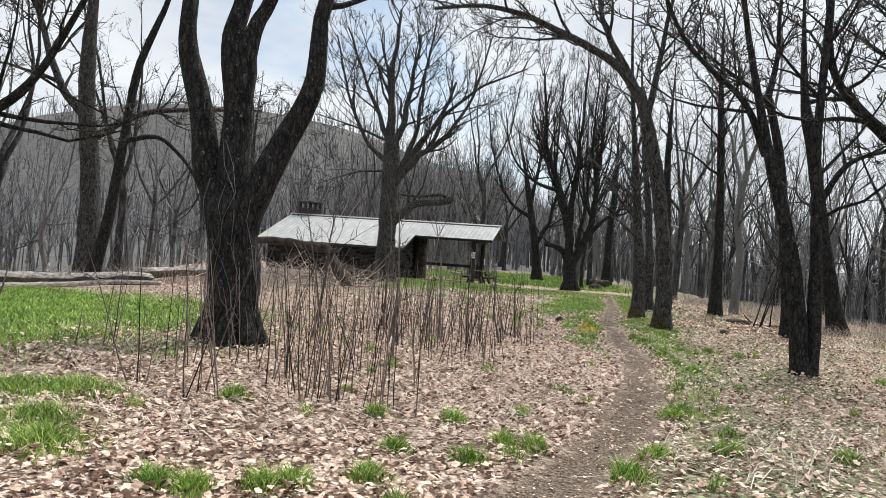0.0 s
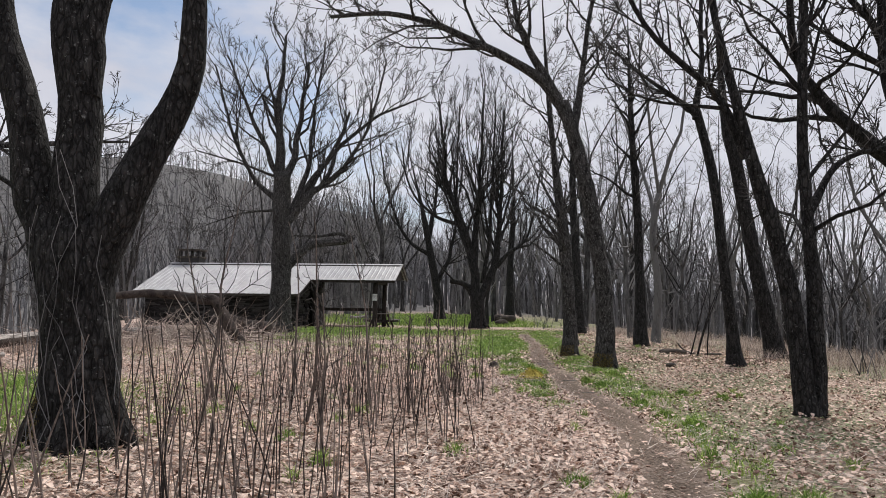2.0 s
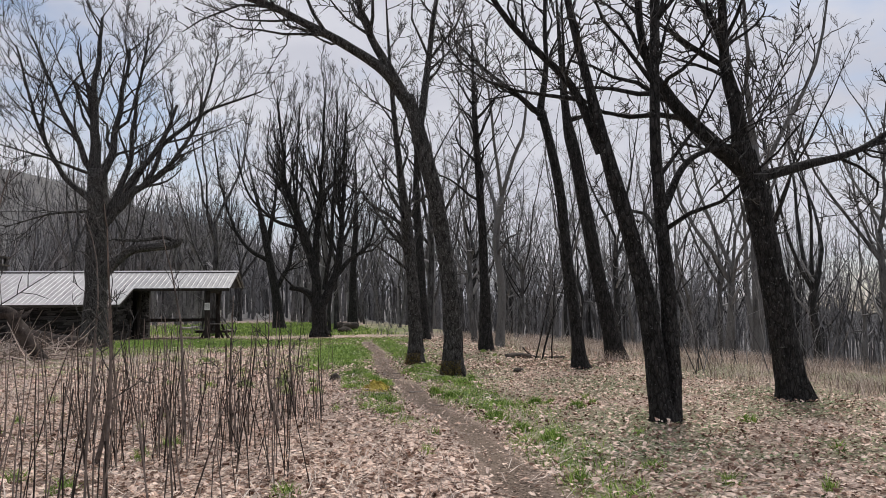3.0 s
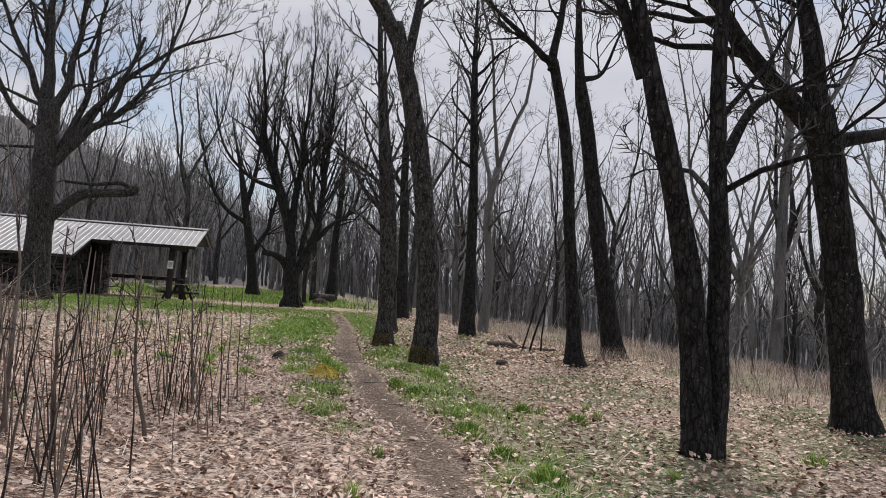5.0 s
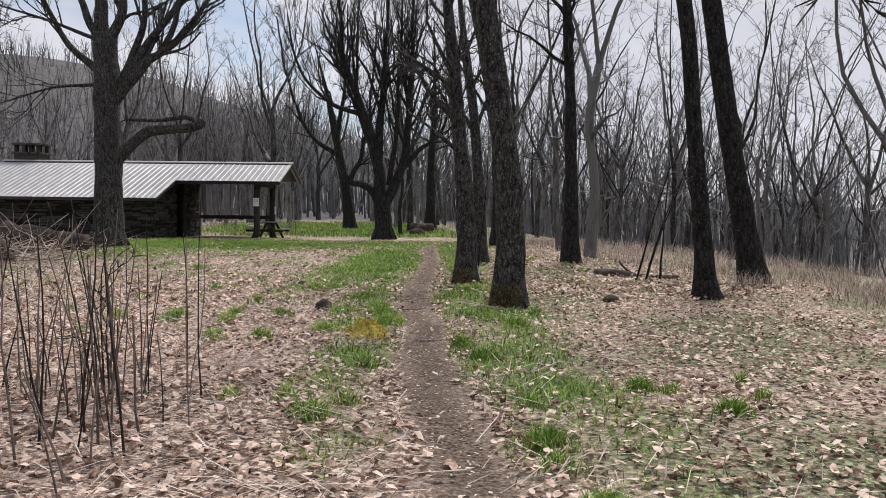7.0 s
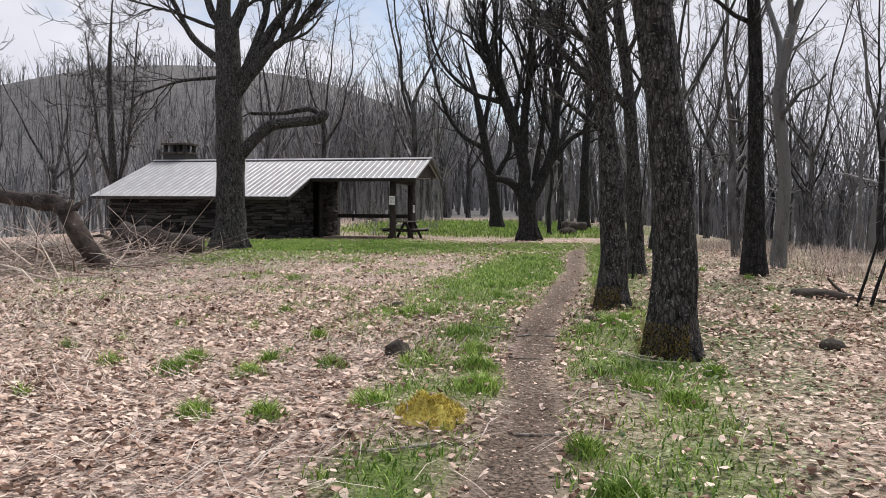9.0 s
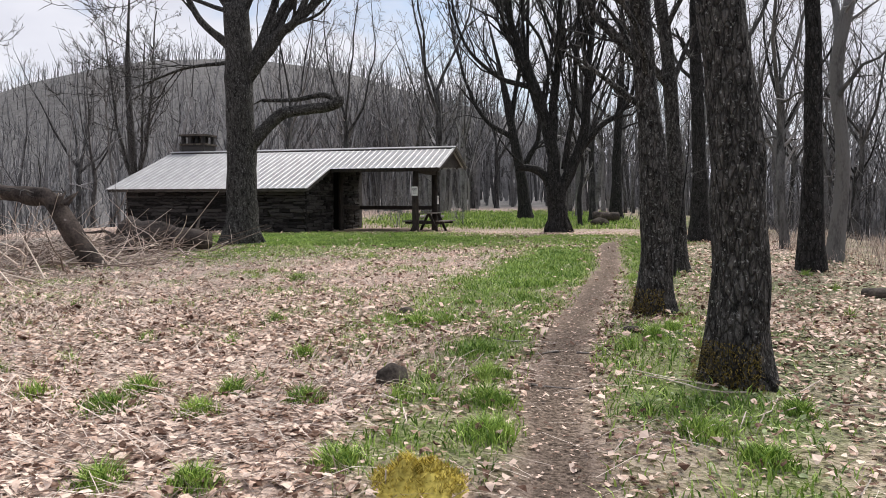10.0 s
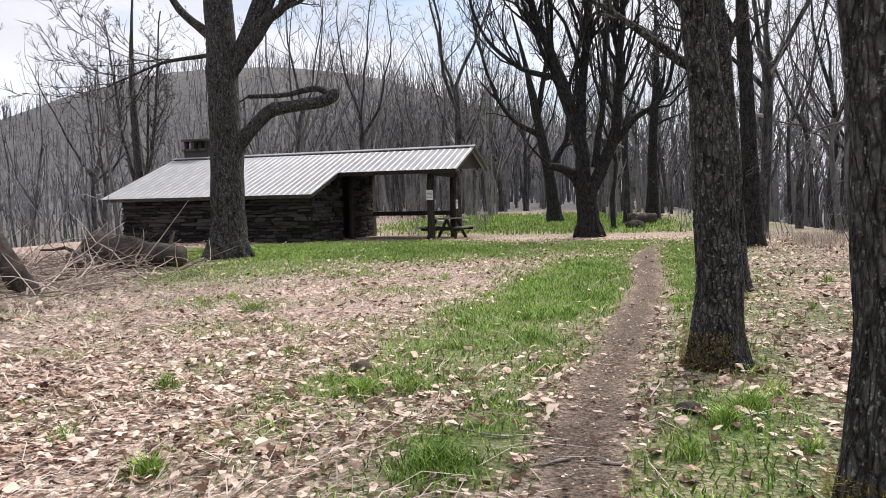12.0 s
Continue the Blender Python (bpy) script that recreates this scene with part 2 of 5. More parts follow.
def height(x, y):
    x, y = np.asarray(x, float), np.asarray(y, float)
    z = -0.07 + 0.21 * ease((y - 8) / 34) + 0.018 * np.clip(y - 48, 0, 70)
    right = np.clip(x - 13 - 0.02 * np.clip(y - 20, 0, 200), 0, None)
    z = z - 13 * (1 - np.exp(-right * 0.16 / 13)) * ease(right / 6)
    crest = np.interp(y, [0, 17, 24, 31, 35, 40, 60, 200], [9.9, 9.9, 8.6, 7.6, 9.5, 13, 14.2, 18.4])
    left = np.clip(-x - crest, 0, None)
    z = z - 9 * (1 - np.exp(-left * 0.2 / 9)) * ease(left / 3.5)
    z = z - 0.02 * np.clip(-4 - y, 0, 200)
    z = z + (96 + 7 * wave(x, y, 60, 1.0)) * np.exp(-((x + 175) / 215) ** 2 - ((y - 470) / 150) ** 2)
    z = z + 34 * np.exp(-((x - 420) / 260) ** 2 - ((y - 700) / 150) ** 2) + 30 * np.exp(-((x + 520) / 200) ** 2 - ((y - 180) / 260) ** 2)
    z = z + 0.1 * np.exp(-((x + 3.0) / 3.2) ** 2 - ((y - 11) / 3.6) ** 2)
    z = z - 0.035 * np.exp(-((x - trail(y)) / 0.32) ** 2) * (1 - ease((y - 30) / 6))
    return z + 0.04 * wave(x, y, 1.9, 0.4) + 0.01 * wave(x, y, 0.5, 2.0)


TRAIL_Y = [-8.0, 2.0, 5.0, 5.85, 6.6, 7.76, 9.7, 11.3, 12.6, 14.8, 16.4, 18.3, 20.0, 21.8, 23.8, 27.6, 32.4, 35.0, 39.0, 46.0, 60.0, 90.0]
TRAIL_X = [0.6, 0.9, 1.42, 1.79, 2.17, 2.68, 3.17, 3.45, 3.8, 3.95, 4.07, 4.33, 4.46, 4.68, 5.06, 5.83, 6.46, 6.85, 7.8, 9.6, 12.0, 14.0]


def trail(y):
    return np.interp(y, TRAIL_Y, TRAIL_X)


def soil_mask(x, y):
    off = np.abs(x - trail(y) + 0.05 * wave(x, y, 1.1, 3.0) + 0.035 * wave(x, y, 0.3, 1.0))
    half = np.interp(y, [0, 6, 11, 22, 34, 50], [0.30, 0.28, 0.25, 0.22, 0.24, 0.22])
    fade = 1 - ease((y - 34) / 7)
    bare = ease(1.4 - np.hypot((x + 0.2) / 3.6, (y - 44.2) / 2.2) * 1.25)
    return np.clip(ease((half - off) / 0.16 + 0.5) * fade + 0.9 * bare, 0, 1)


def blob(x, y, cx, cy, rx, ry):
    return ease(1.6 - 1.3 * np.hypot((x - cx) / rx, (y - cy) / ry) + 0.22 * wave(x, y, 0.8, cx) + 0.12 * wave(x, y, 0.33, cy))


def turf_mask(x, y):
    t = trail(y)
    g = blob(x, y, -6.5, 12.2, 5.0, 5.6)
    g = np.maximum(g, blob(x, y, t - 1.15, 28.0, 1.35, 7.2))
    g = np.maximum(g, 0.9 * blob(x, y, t + 0.75, 31.0, 0.55, 9.0))
    g = np.maximum(g, blob(x, y, -1.0, 36.4, 7.5, 5.2))
    g = np.maximum(g, 0.8 * blob(x, y, -1.4, 31.0, 2.4, 3.0))
    g = np.maximum(g, 0.8 * blob(x, y, 6.5, 37.0, 3.5, 3.5))
    g = np.maximum(g, 0.85 * blob(x, y, 5.0, 58.0, 11.0, 14.0))
    patchy = ease(0.72 + 0.7 * wave(x, y, 0.7, 1.3))
    g = np.maximum(g, patchy * blob(x, y, t - 0.66, 19.0, 0.5, 5.2))
    g = np.maximum(g, 0.9 * patchy * blob(x, y, t - 1.4, 23.2, 1.3, 3.4))
    g = np.maximum(g, 0.85 * patchy * blob(x, y, t + 0.8, 18.5, 0.72, 7.5))
    g = np.maximum(g, 0.6 * patchy * blob(x, y, t + 0.55, 11.0, 0.38, 6.5))
    thin = ease((y - 18) / 6) * ease((44 - y) / 6) * ease((x + 7) / 3) * ease((6.5 - x + 0.1 * y) / 3)
    g = np.maximum(g, 0.5 * thin * ease(0.35 + 1.0 * wave(x, y, 0.9, 7.0) + 0.5 * wave(x, y, 0.3, 1.0)))
    g = g * (1 - np.exp(-((x - 3.63) / 0.32) ** 2 - ((y - 17.42) / 0.32) ** 2))
    return np.clip(g * (1 - soil_mask(x, y)), 0, 1)


def herb_mask(x, y):
    return 0.8 * ease((x - trail(y) - 0.2) / 0.7) * ease(0.6 + 0.6 * wave(x, y, 1.3, 5.0) + 0.3 * wave(x, y, 0.45, 2.0))


def axis(lo, hi, step, far, grow):
    mid = list(np.arange(lo, hi + step / 2, step))
    out_, s, v = [], step, hi
    while v < far:
        s *= grow
        v += s
        out_.append(v)
    low, s, v = [], step, lo
    while v > -far:
        s *= grow
        v -= s
        low.append(v)
    return np.array(low[::-1] + mid + out_)


def build_ground():
    xs, ys = axis(-13, 15, 0.2, 1700, 1.11), axis(-1, 46, 0.22, 1700, 1.09)
    gx, gy = np.meshgrid(xs, ys)
    gz = height(gx, gy)
    verts = np.stack([gx.ravel(), gy.ravel(), gz.ravel()], 1)
    nx = len(xs)
    i = (np.arange(len(ys) - 1)[:, None] * nx + np.arange(nx - 1)[None, :]).ravel()
    faces = np.stack([i, i + 1, i + 1 + nx, i + nx], 1)
    me = bpy.data.meshes.new("ground")
    me.from_pydata(verts.tolist(), [], faces.tolist())
    fx, fy = verts[:, 0], verts[:, 1]
    far = ease((np.hypot(fx - 2, (fy - 25) * 0.6) - 24) / 14)
    for name, values in (("soil", soil_mask(fx, fy)), ("turf", turf_mask(fx, fy)), ("herb", herb_mask(fx, fy)), ("woods", far)):
        a = me.attributes.new(name, "FLOAT", "POINT")
        a.data.foreach_set("value", values.astype(np.float32))
    me.polygons.foreach_set("use_smooth", [True] * len(me.polygons))
    me.materials.append(FLOOR)
    ob = new("ground", me)
    return tagged(ob, "leaf-littered forest floor with a worn dirt footpath", "ground", kind="structure")


build_ground()


# ---- mesh helpers ----
class Soup:
    """Vertices and faces gathered for one mesh."""

    def __init__(self):
        self.v, self.f = [], []

    def tube(self, pts, radii, sides=6, knots=0.0, cap=True):
        """A round stem along pts; knots makes it uneven, and thick ones ridged like bark."""
        base = len(self.v)
        pts = [Vector(p) for p in pts]
        side = None
        for i, p in enumerate(pts):
            d = (pts[min(i + 1, len(pts) - 1)] - pts[max(i - 1, 0)]).normalized()
            if side is None:
                side = d.orthogonal().normalized()
            side = (side - d * side.dot(d)).normalized()
            up = d.cross(side)
            for j in range(sides):
                a = 2 * math.pi * j / sides
                r = radii[i]
                if knots:
                    r *= 1 + knots * noise.noise(Vector((math.cos(a) * 1.4 + p.x * 3, math.sin(a) * 1.4 + p.y * 3, p.z * 1.6)))
                    if sides > 20:
                        r *= 1 + 0.11 * abs(noise.noise(Vector((math.cos(a) * 5.5, math.sin(a) * 5.5, p.z * 2.2)))) - 0.05
                self.v.append(p + side * (math.cos(a) * r) + up * (math.sin(a) * r))
        for i in range(len(pts) - 1):
            for j in range(sides):
                a, b = base + i * sides + j, base + i * sides + (j + 1) % sides
                self.f.append((a, b, b + sides, a + sides))
        if cap and sides > 3:
            self.f.append(tuple(base + (len(pts) - 1) * sides + j for j in range(sides)))

    def box(self, m, sx, sy, sz):
        base = len(self.v)
        for x in (-0.5, 0.5):
            for y in (-0.5, 0.5):
                for z in (-0.5, 0.5):
                    self.v.append(m @ Vector((x * sx, y * sy, z * sz)))
        for q in ((0, 1, 3, 2), (4, 6, 7, 5), (0, 4, 5, 1), (2, 3, 7, 6), (0, 2, 6, 4), (1, 5, 7, 3)):
            self.f.append(tuple(base + c for c in q))

    def mesh(self, name, material, smooth=True):
        me = bpy.data.meshes.new(name)
        me.from_pydata([tuple(p) for p in self.v], [], self.f)
        me.materials.append(material)
        if smooth:
            me.polygons.foreach_set("use_smooth", [True] * len(me.polygons))
        return me


def part(name, soup, material, parent, label="", smooth=True):
    ob = new(name, soup.mesh(name, material, smooth) if isinstance(soup, Soup) else soup)
    ob.parent = parent
    if label:
        ob["label"] = label
    return ob


def thing(name, m, label, category, group="", kind=""):
    ob = new(name)
    ob.matrix_basis = m
    return tagged(ob, label, category, group, kind)


def arrays_mesh(name, verts, faces, material, smooth=False):
    me = bpy.data.meshes.new(name)
    me.from_pydata(verts.reshape(-1, 3).tolist(), [], faces.tolist())
    me.materials.append(material)
    if smooth:
        me.polygons.foreach_set("use_smooth", [True] * len(me.polygons))
    return me


# ---- trees ----
def curve_points(pts, n):
    """A smooth line of n points through the given few."""
    pts = [Vector(p) for p in pts]
    if len(pts) < 3:
        return [pts[0].lerp(pts[-1], i / (n - 1)) for i in range(n)]
    out_ = []
    for i in range(n):
        s = i / (n - 1) * (len(pts) - 1)
        k = min(int(s), len(pts) - 2)
        u = s - k
        p1, p2 = pts[k], pts[k + 1]
        p0 = pts[k - 1] if k else p1 * 2 - p2
        p3 = pts[k + 2] if k + 2 < len(pts) else p2 * 2 - p1
        out_.append(0.5 * ((2 * p1) + (p2 - p0) * u + (2 * p0 - 5 * p1 + 4 * p2 - p3) * u * u + (3 * p1 - p0 - 3 * p2 + p3) * u ** 3))
    return out_


def shoot(rng, start, way, length, n, wobble, lift):
    pts, p, d = [Vector(start)], Vector(start), Vector(way).normalized()
    for _ in range(n):
        d = (d + Vector((rng.gauss(0, wobble), rng.gauss(0, wobble), rng.gauss(0, wobble) + lift))).normalized()
        p = p + d * (length / n)
        pts.append(p.copy())
    return pts


def taper(r0, r1, n):
    return [r0 + (r1 - r0) * (i / (n - 1)) ** 0.8 for i in range(n)]


def sprout(rng, wood, twigs, line, r_line, reach, count, depth, from_=0.3, spread=0.9, lift=0.12, sides=4, fine=5, last=2, wobble=0.2, least=0.0105):
    """Side branches along a line: the thicker ones into wood, the thin ones into twigs."""
    for _ in range(count):
        s = from_ + (1 - from_) * rng.random() ** 0.8
        i = min(int(s * (len(line) - 1)), len(line) - 2)
        p = line[i].lerp(line[i + 1], s * (len(line) - 1) - i)
        d = (line[i + 1] - line[i]).normalized()
        side = d.orthogonal().normalized()
        side.rotate(Matrix.Rotation(rng.uniform(0, 2 * math.pi), 3, d))
        way = d * (1.0 - 0.35 * spread) + side * spread * rng.uniform(0.6, 1.1)
        ln = reach * rng.uniform(0.5, 1.0) * (1.15 - 0.5 * s)
        r = max(r_line[min(i, len(r_line) - 1)] * rng.uniform(0.35, 0.6), least)
        n = 5 if depth > 0 else last
        pts = shoot(rng, p, way, ln, n, wobble, lift)
        rad = taper(r, max(r * 0.28, least * 0.46), n + 1)
        (wood if depth > 1 else twigs).tube(pts, rad, sides if depth > 0 else 3, cap=False)
        if depth > 0:
            sprout(rng, wood, twigs, pts, rad, ln * 0.5, fine, depth - 1, 0.2, spread, lift, 3, max(fine, 3), last, wobble, least)


def flare(r, n, foot=1.7, top=0.62, point=False):
    out_ = []
    for i in range(n):
        s = i / (n - 1)
        thin = min(1.0, 0.08 + 2.6 * (1 - s)) if point else 1.0
        out_.append(r * ((foot - 1) * math.exp(-s * 14) + 1) * (1 - (1 - top) * s) * thin)
    return out_


def hero(name, base, trunk, r, limbs, label, seed, material=BARK, sides=14, branches=10, reach=2.6, fine=5, depth=2, foot=1.6, top=0.7, group="", knots=0.16, clean=0.25, lift=0.1, spread=0.9):
    """A tree seen near: trunk and main limbs along given bends (metres from its base), branches and twigs grown on them."""
    rng = random.Random(seed)
    x, y = base
    z = float(height(x, y)) - 0.06
    tree = thing(name, pose(x, y, z), label, "tree", group)
    many_rings = 44 if sides > 20 else 24
    line = curve_points([(0, 0, 0)] + trunk, many_rings)
    rad = flare(r, many_rings, foot, top, not limbs or trunk[-1][2] > 9)
    s = Soup()
    s.tube(line, rad, sides, knots)
    for q in range(7):
        a = q * 0.9 + rng.uniform(-0.3, 0.3)
        e = r * rng.uniform(1.35, 1.8)
        s.tube([(math.cos(a) * r * 0.5, math.sin(a) * r * 0.5, r * 1.7), (math.cos(a) * r * 1.05, math.sin(a) * r * 1.05, r * 0.55), (math.cos(a) * e, math.sin(a) * e, 0.0)],
               [r * 0.4, r * 0.33, r * 0.12], 7, 0.2)
    part("trunk", s, material, tree)
    twigs = Soup()
    if not limbs:
        for _ in range(branches):
            wood = Soup()
            sprout(rng, wood, twigs, line, rad, reach, 1, depth, 0.4, 0.9, lift, 5, fine)
            part("limb", wood, material, tree)
    for bend, r0, r1, many in limbs:
        ln = curve_points(bend, 22)
        for i in range(3, 22):
            k = 0.45 * r0 + 0.02
            ln[i] = ln[i] + Vector((noise.noise(ln[i] * 0.9 + Vector((seed, 0, 0))), noise.noise(ln[i] * 0.9 + Vector((0, seed, 9))), 0)) * k
        lr = taper(r0, r1, 22)
        w = Soup()
        w.tube(ln, lr, 22 if sides > 20 else 10, knots)
        sprout(rng, w, twigs, ln, lr, reach, int(many * 1.5), depth, clean, spread, lift, 5, fine + 1)
        part("limb", w, material, tree)
    part("crown", twigs, TWIG, tree, "bare grey twigs")
    return tree


big = hero("triple_trunk_tree", (-1.7, 10.65), [(-0.03, 0, 1.0), (-0.12, 0, 1.9)], 0.335,
     [([(-0.22, 0, 1.5), (-0.45, 0.03, 2.25), (-0.66, 0.05, 2.95), (-0.82, 0.1, 3.75), (-0.88, 0.1, 4.4), (-1.2, 0.3, 7.0), (-1.7, 0.5, 9.6)], 0.23, 0.05, 12),
      ([(-0.1, 0, 1.5), (-0.17, 0, 2.9), (-0.2, 0.05, 3.8), (-0.19, 0.1, 4.5), (0.0, 0.3, 7.5), (0.2, 0.4, 10.5)], 0.24, 0.05, 12),
      ([(-0.1, 0, 3.1), (0.04, 0, 4.0), (0.22, 0, 4.5), (0.9, -0.2, 6.5), (1.6, -0.3, 8.6)], 0.14, 0.04, 9),
      ([(-0.02, 0, 1.3), (0.18, 0, 1.95), (0.42, 0, 2.55), (0.72, 0, 3.2), (0.85, 0, 3.9), (0.92, 0, 4.5), (1.3, 0.2, 7.0), (2.0, 0.3, 9.6)], 0.23, 0.05, 12)],
     "big dark-barked tree forking into three thick limbs", 3, BARK_DARK, 40, foot=1.25, top=0.95, knots=0.12, clean=0.64)


def vines(tree, r):
    """Pale dead creepers hanging down a trunk."""
    rg = random.Random(91)
    for _ in range(12):
        a = rg.uniform(-2.7, -0.2)
        pts = []
        top = rg.uniform(0.9, 2.6)
        for i in range(9):
            z = top * (1 - i / 8)
            a += rg.gauss(0, 0.2)
            rr = r * (1.06 + 0.25 * math.exp(-z * 5))
            pts.append((math.cos(a) * rr - 0.06 * z, math.sin(a) * rr, z))
        s = Soup()
        s.tube(pts, taper(0.0025, 0.0045, 9), 4)
        part("creeper", s, TWIG_FAR, tree, "pale dead creeper stem")


vines(big, 0.345)
hero("leaning_tree", (-7.6, 11.9), [(0.1, 0, 2.0), (0.3, 0, 5.0), (0.5, 0.2, 9.0)], 0.25,
     [([(0.1, 0, 1.8), (1.0, 0.05, 2.7), (1.75, 0.1, 3.15), (2.3, 0.1, 3.7), (2.75, 0.1, 4.5), (3.2, 0.2, 5.6)], 0.11, 0.03, 8)],
     "dark bare tree with a low spreading limb", 5, BARK_DARK)
mossy = hero("forked_tree", (5.67, 19.62), [(0.0, 0, 0.9), (-0.06, 0, 1.8), (-0.25, 0, 3.15), (-0.6, 0, 4.7), (-0.95, 0, 5.8)], 0.2,
     [([(-0.9, 0, 5.6), (-1.55, 0, 6.4), (-2.7, 0, 6.95), (-3.7, 0, 7.4), (-4.8, 0, 7.6), (-6.0, 0.1, 7.5)], 0.13, 0.04, 10),
      ([(-0.88, 0, 5.5), (-1.4, 0, 6.5), (-1.75, 0, 7.1), (-2.0, 0, 7.9), (-2.2, 0.2, 11.0)], 0.13, 0.03, 10),
      ([(-0.7, 0, 5.0), (-0.4, 0.3, 7.0), (0.1, 0.4, 9.5)], 0.1, 0.03, 9)],
     "mossy-footed tree leaning over the path, with lichened bark", 7, BARK, 36, foot=1.5, top=0.72)
mossy_2 = hero("tall_tree", (5.7, 22.75), [(0.0, 0, 0.8), (-0.06, 0, 1.8), (-0.14, 0, 2.6), (-0.3, 0, 4.1), (-0.6, 0, 7.0), (-0.8, 0, 10.5)], 0.185, [],
     "straight grey-barked tree beside the path", 8, BARK, 32, branches=20, reach=2.4, foot=1.5, top=0.4)
hero("spreading_tree", (5.95, 42.5), [(-0.05, 0, 0.9), (-0.1, 0, 1.9)], 0.38,
     [([(-0.1, 0, 1.5), (-0.75, 0, 2.3), (-1.5, 0, 2.5)], 0.22, 0.12, 1),
      ([(-0.12, 0, 1.4), (-0.35, 0, 3.4), (-0.9, 0, 5.4), (-1.55, 0, 7.2), (-1.85, 0, 8.4), (-2.2, 0, 12.0)], 0.3, 0.05, 18),
      ([(-0.3, 0, 3.0), (-0.15, 0.1, 5.4), (0.0, 0.1, 7.1), (0.05, 0.2, 8.4), (0.2, 0.3, 12.5)], 0.21, 0.05, 16),
      ([(0.0, 0, 1.5), (0.7, 0, 3.0), (1.0, 0, 4.8), (1.1, 0, 7.0), (1.15, 0, 8.2), (1.25, 0, 11.6)], 0.25, 0.05, 16),
      ([(0.7, 0, 3.0), (1.5, 0, 3.95), (2.3, 0, 4.55), (2.85, 0, 5.9), (3.2, 0, 8.0)], 0.14, 0.03, 10),
      ([(-0.45, 0, 3.7), (-1.1, 0.2, 5.6), (-1.2, 0.3, 8.0), (-1.1, 0.4, 12.0)], 0.13, 0.03, 12),
      ([(0.2, 0, 2.4), (0.45, -0.3, 4.6), (0.6, -0.4, 7.4), (0.7, -0.4, 12.0)], 0.14, 0.03, 12),
      ([(-0.9, 0, 5.4), (-2.4, 0, 5.9), (-3.6, 0, 7.2), (-4.2, 0, 9.5)], 0.12, 0.03, 10)],
     "old spreading tree with a stout short trunk and stub limb", 9, BARK_DARK, 16, reach=4.6, foot=1.55, top=0.95, fine=5, lift=0.3, spread=0.62)
hero("broken_limbed_tree", (-3.1, 33.7), [(0.03, 0, 2.0), (0.0, 0, 4.3), (-0.06, 0, 6.4)], 0.43,
     [([(0.15, 0, 2.5), (0.65, 0, 3.1), (1.1, 0, 3.5), (1.7, 0, 3.62), (2.3, 0, 3.7), (2.65, -0.05, 3.8), (2.66, -0.05, 3.95)], 0.18, 0.12, 0),
      ([(2.62, 0, 3.85), (2.2, 0.05, 4.02), (1.5, 0.05, 3.9), (0.6, 0.1, 3.9)], 0.09, 0.05, 1),
      ([(0.3, 0, 4.7), (0.9, 0.3, 6.5), (1.1, 0.4, 8.6), (1.5, 0.5, 12.0)], 0.15, 0.03, 10),
      ([(0.8, 0, 5.4), (2.2, -0.2, 6.4), (3.3, -0.3, 8.2), (4.0, -0.3, 11.0)], 0.13, 0.03, 10),
      ([(-0.1, 0, 5.2), (-1.2, 0.2, 6.2), (-2.1, 0.3, 8.0), (-2.9, 0.3, 10.8)], 0.13, 0.03, 10),
      ([(0.05, 0, 4.3), (1.1, 0, 5.6), (1.7, 0, 6.2), (2.5, 0.2, 9.0)], 0.22, 0.05, 9),
      ([(-0.05, 0, 6.0), (-0.25, 0, 8.2), (-0.1, 0, 12.0)], 0.26, 0.05, 9),
      ([(0.5, 0, 5.1), (1.9, 0.1, 7.2), (3.6, 0.2, 8.8), (5.6, 0.3, 9.8)], 0.13, 0.03, 9),
      ([(-0.1, 0, 6.0), (-1.1, -0.2, 8.2), (-2.3, -0.3, 11.0)], 0.14, 0.03, 8),
      ([(-0.05, 0, 5.6), (0.5, 0.2, 7.8), (0.9, 0.2, 11.0)], 0.2, 0.05, 9),
      ([(-0.2, 0, 4.9), (-1.5, 0, 4.75), (-2.9, 0, 4.25)], 0.06, 0.02, 7),
      ([(-0.2, 0, 6.2), (-1.6, 0, 6.7), (-3.4, 0, 7.2)], 0.07, 0.02, 8)],
     "tall tree by the shelter with one broken limb", 10, BARK, 16, reach=4.0, fine=5, lift=0.14, foot=1.5, top=0.75, spread=0.7)
hero("twin_stemmed_tree", (6.2, 12.9), [(-0.06, 0, 0.4), (-0.12, 0, 0.95), (-0.25, 0, 1.7), (-0.48, 0, 2.6), (-0.72, 0, 3.4), (-1.2, 0.2, 6.0), (-1.5, 0.3, 9.5)], 0.14,
     [([(0.1, 0, 0.0), (0.12, 0, 0.7), (0.07, 0, 1.8), (0.03, 0, 2.9), (0.0, 0, 3.6), (0.1, 0, 7.0), (0.3, 0, 10.0)], 0.125, 0.04, 8),
      ([(-0.7, 0.1, 3.3), (-1.1, 0.1, 4.1), (-2.0, 0.1, 5.0), (-3.0, 0.1, 7.0)], 0.07, 0.02, 8),
      ([(0.05, 0, 2.6), (0.6, 0.1, 3.3), (1.5, 0.2, 3.6)], 0.06, 0.02, 6)],
     "tree with two stems fused at a hollow foot", 11, BARK_DARK, 30, foot=1.35, top=0.5)
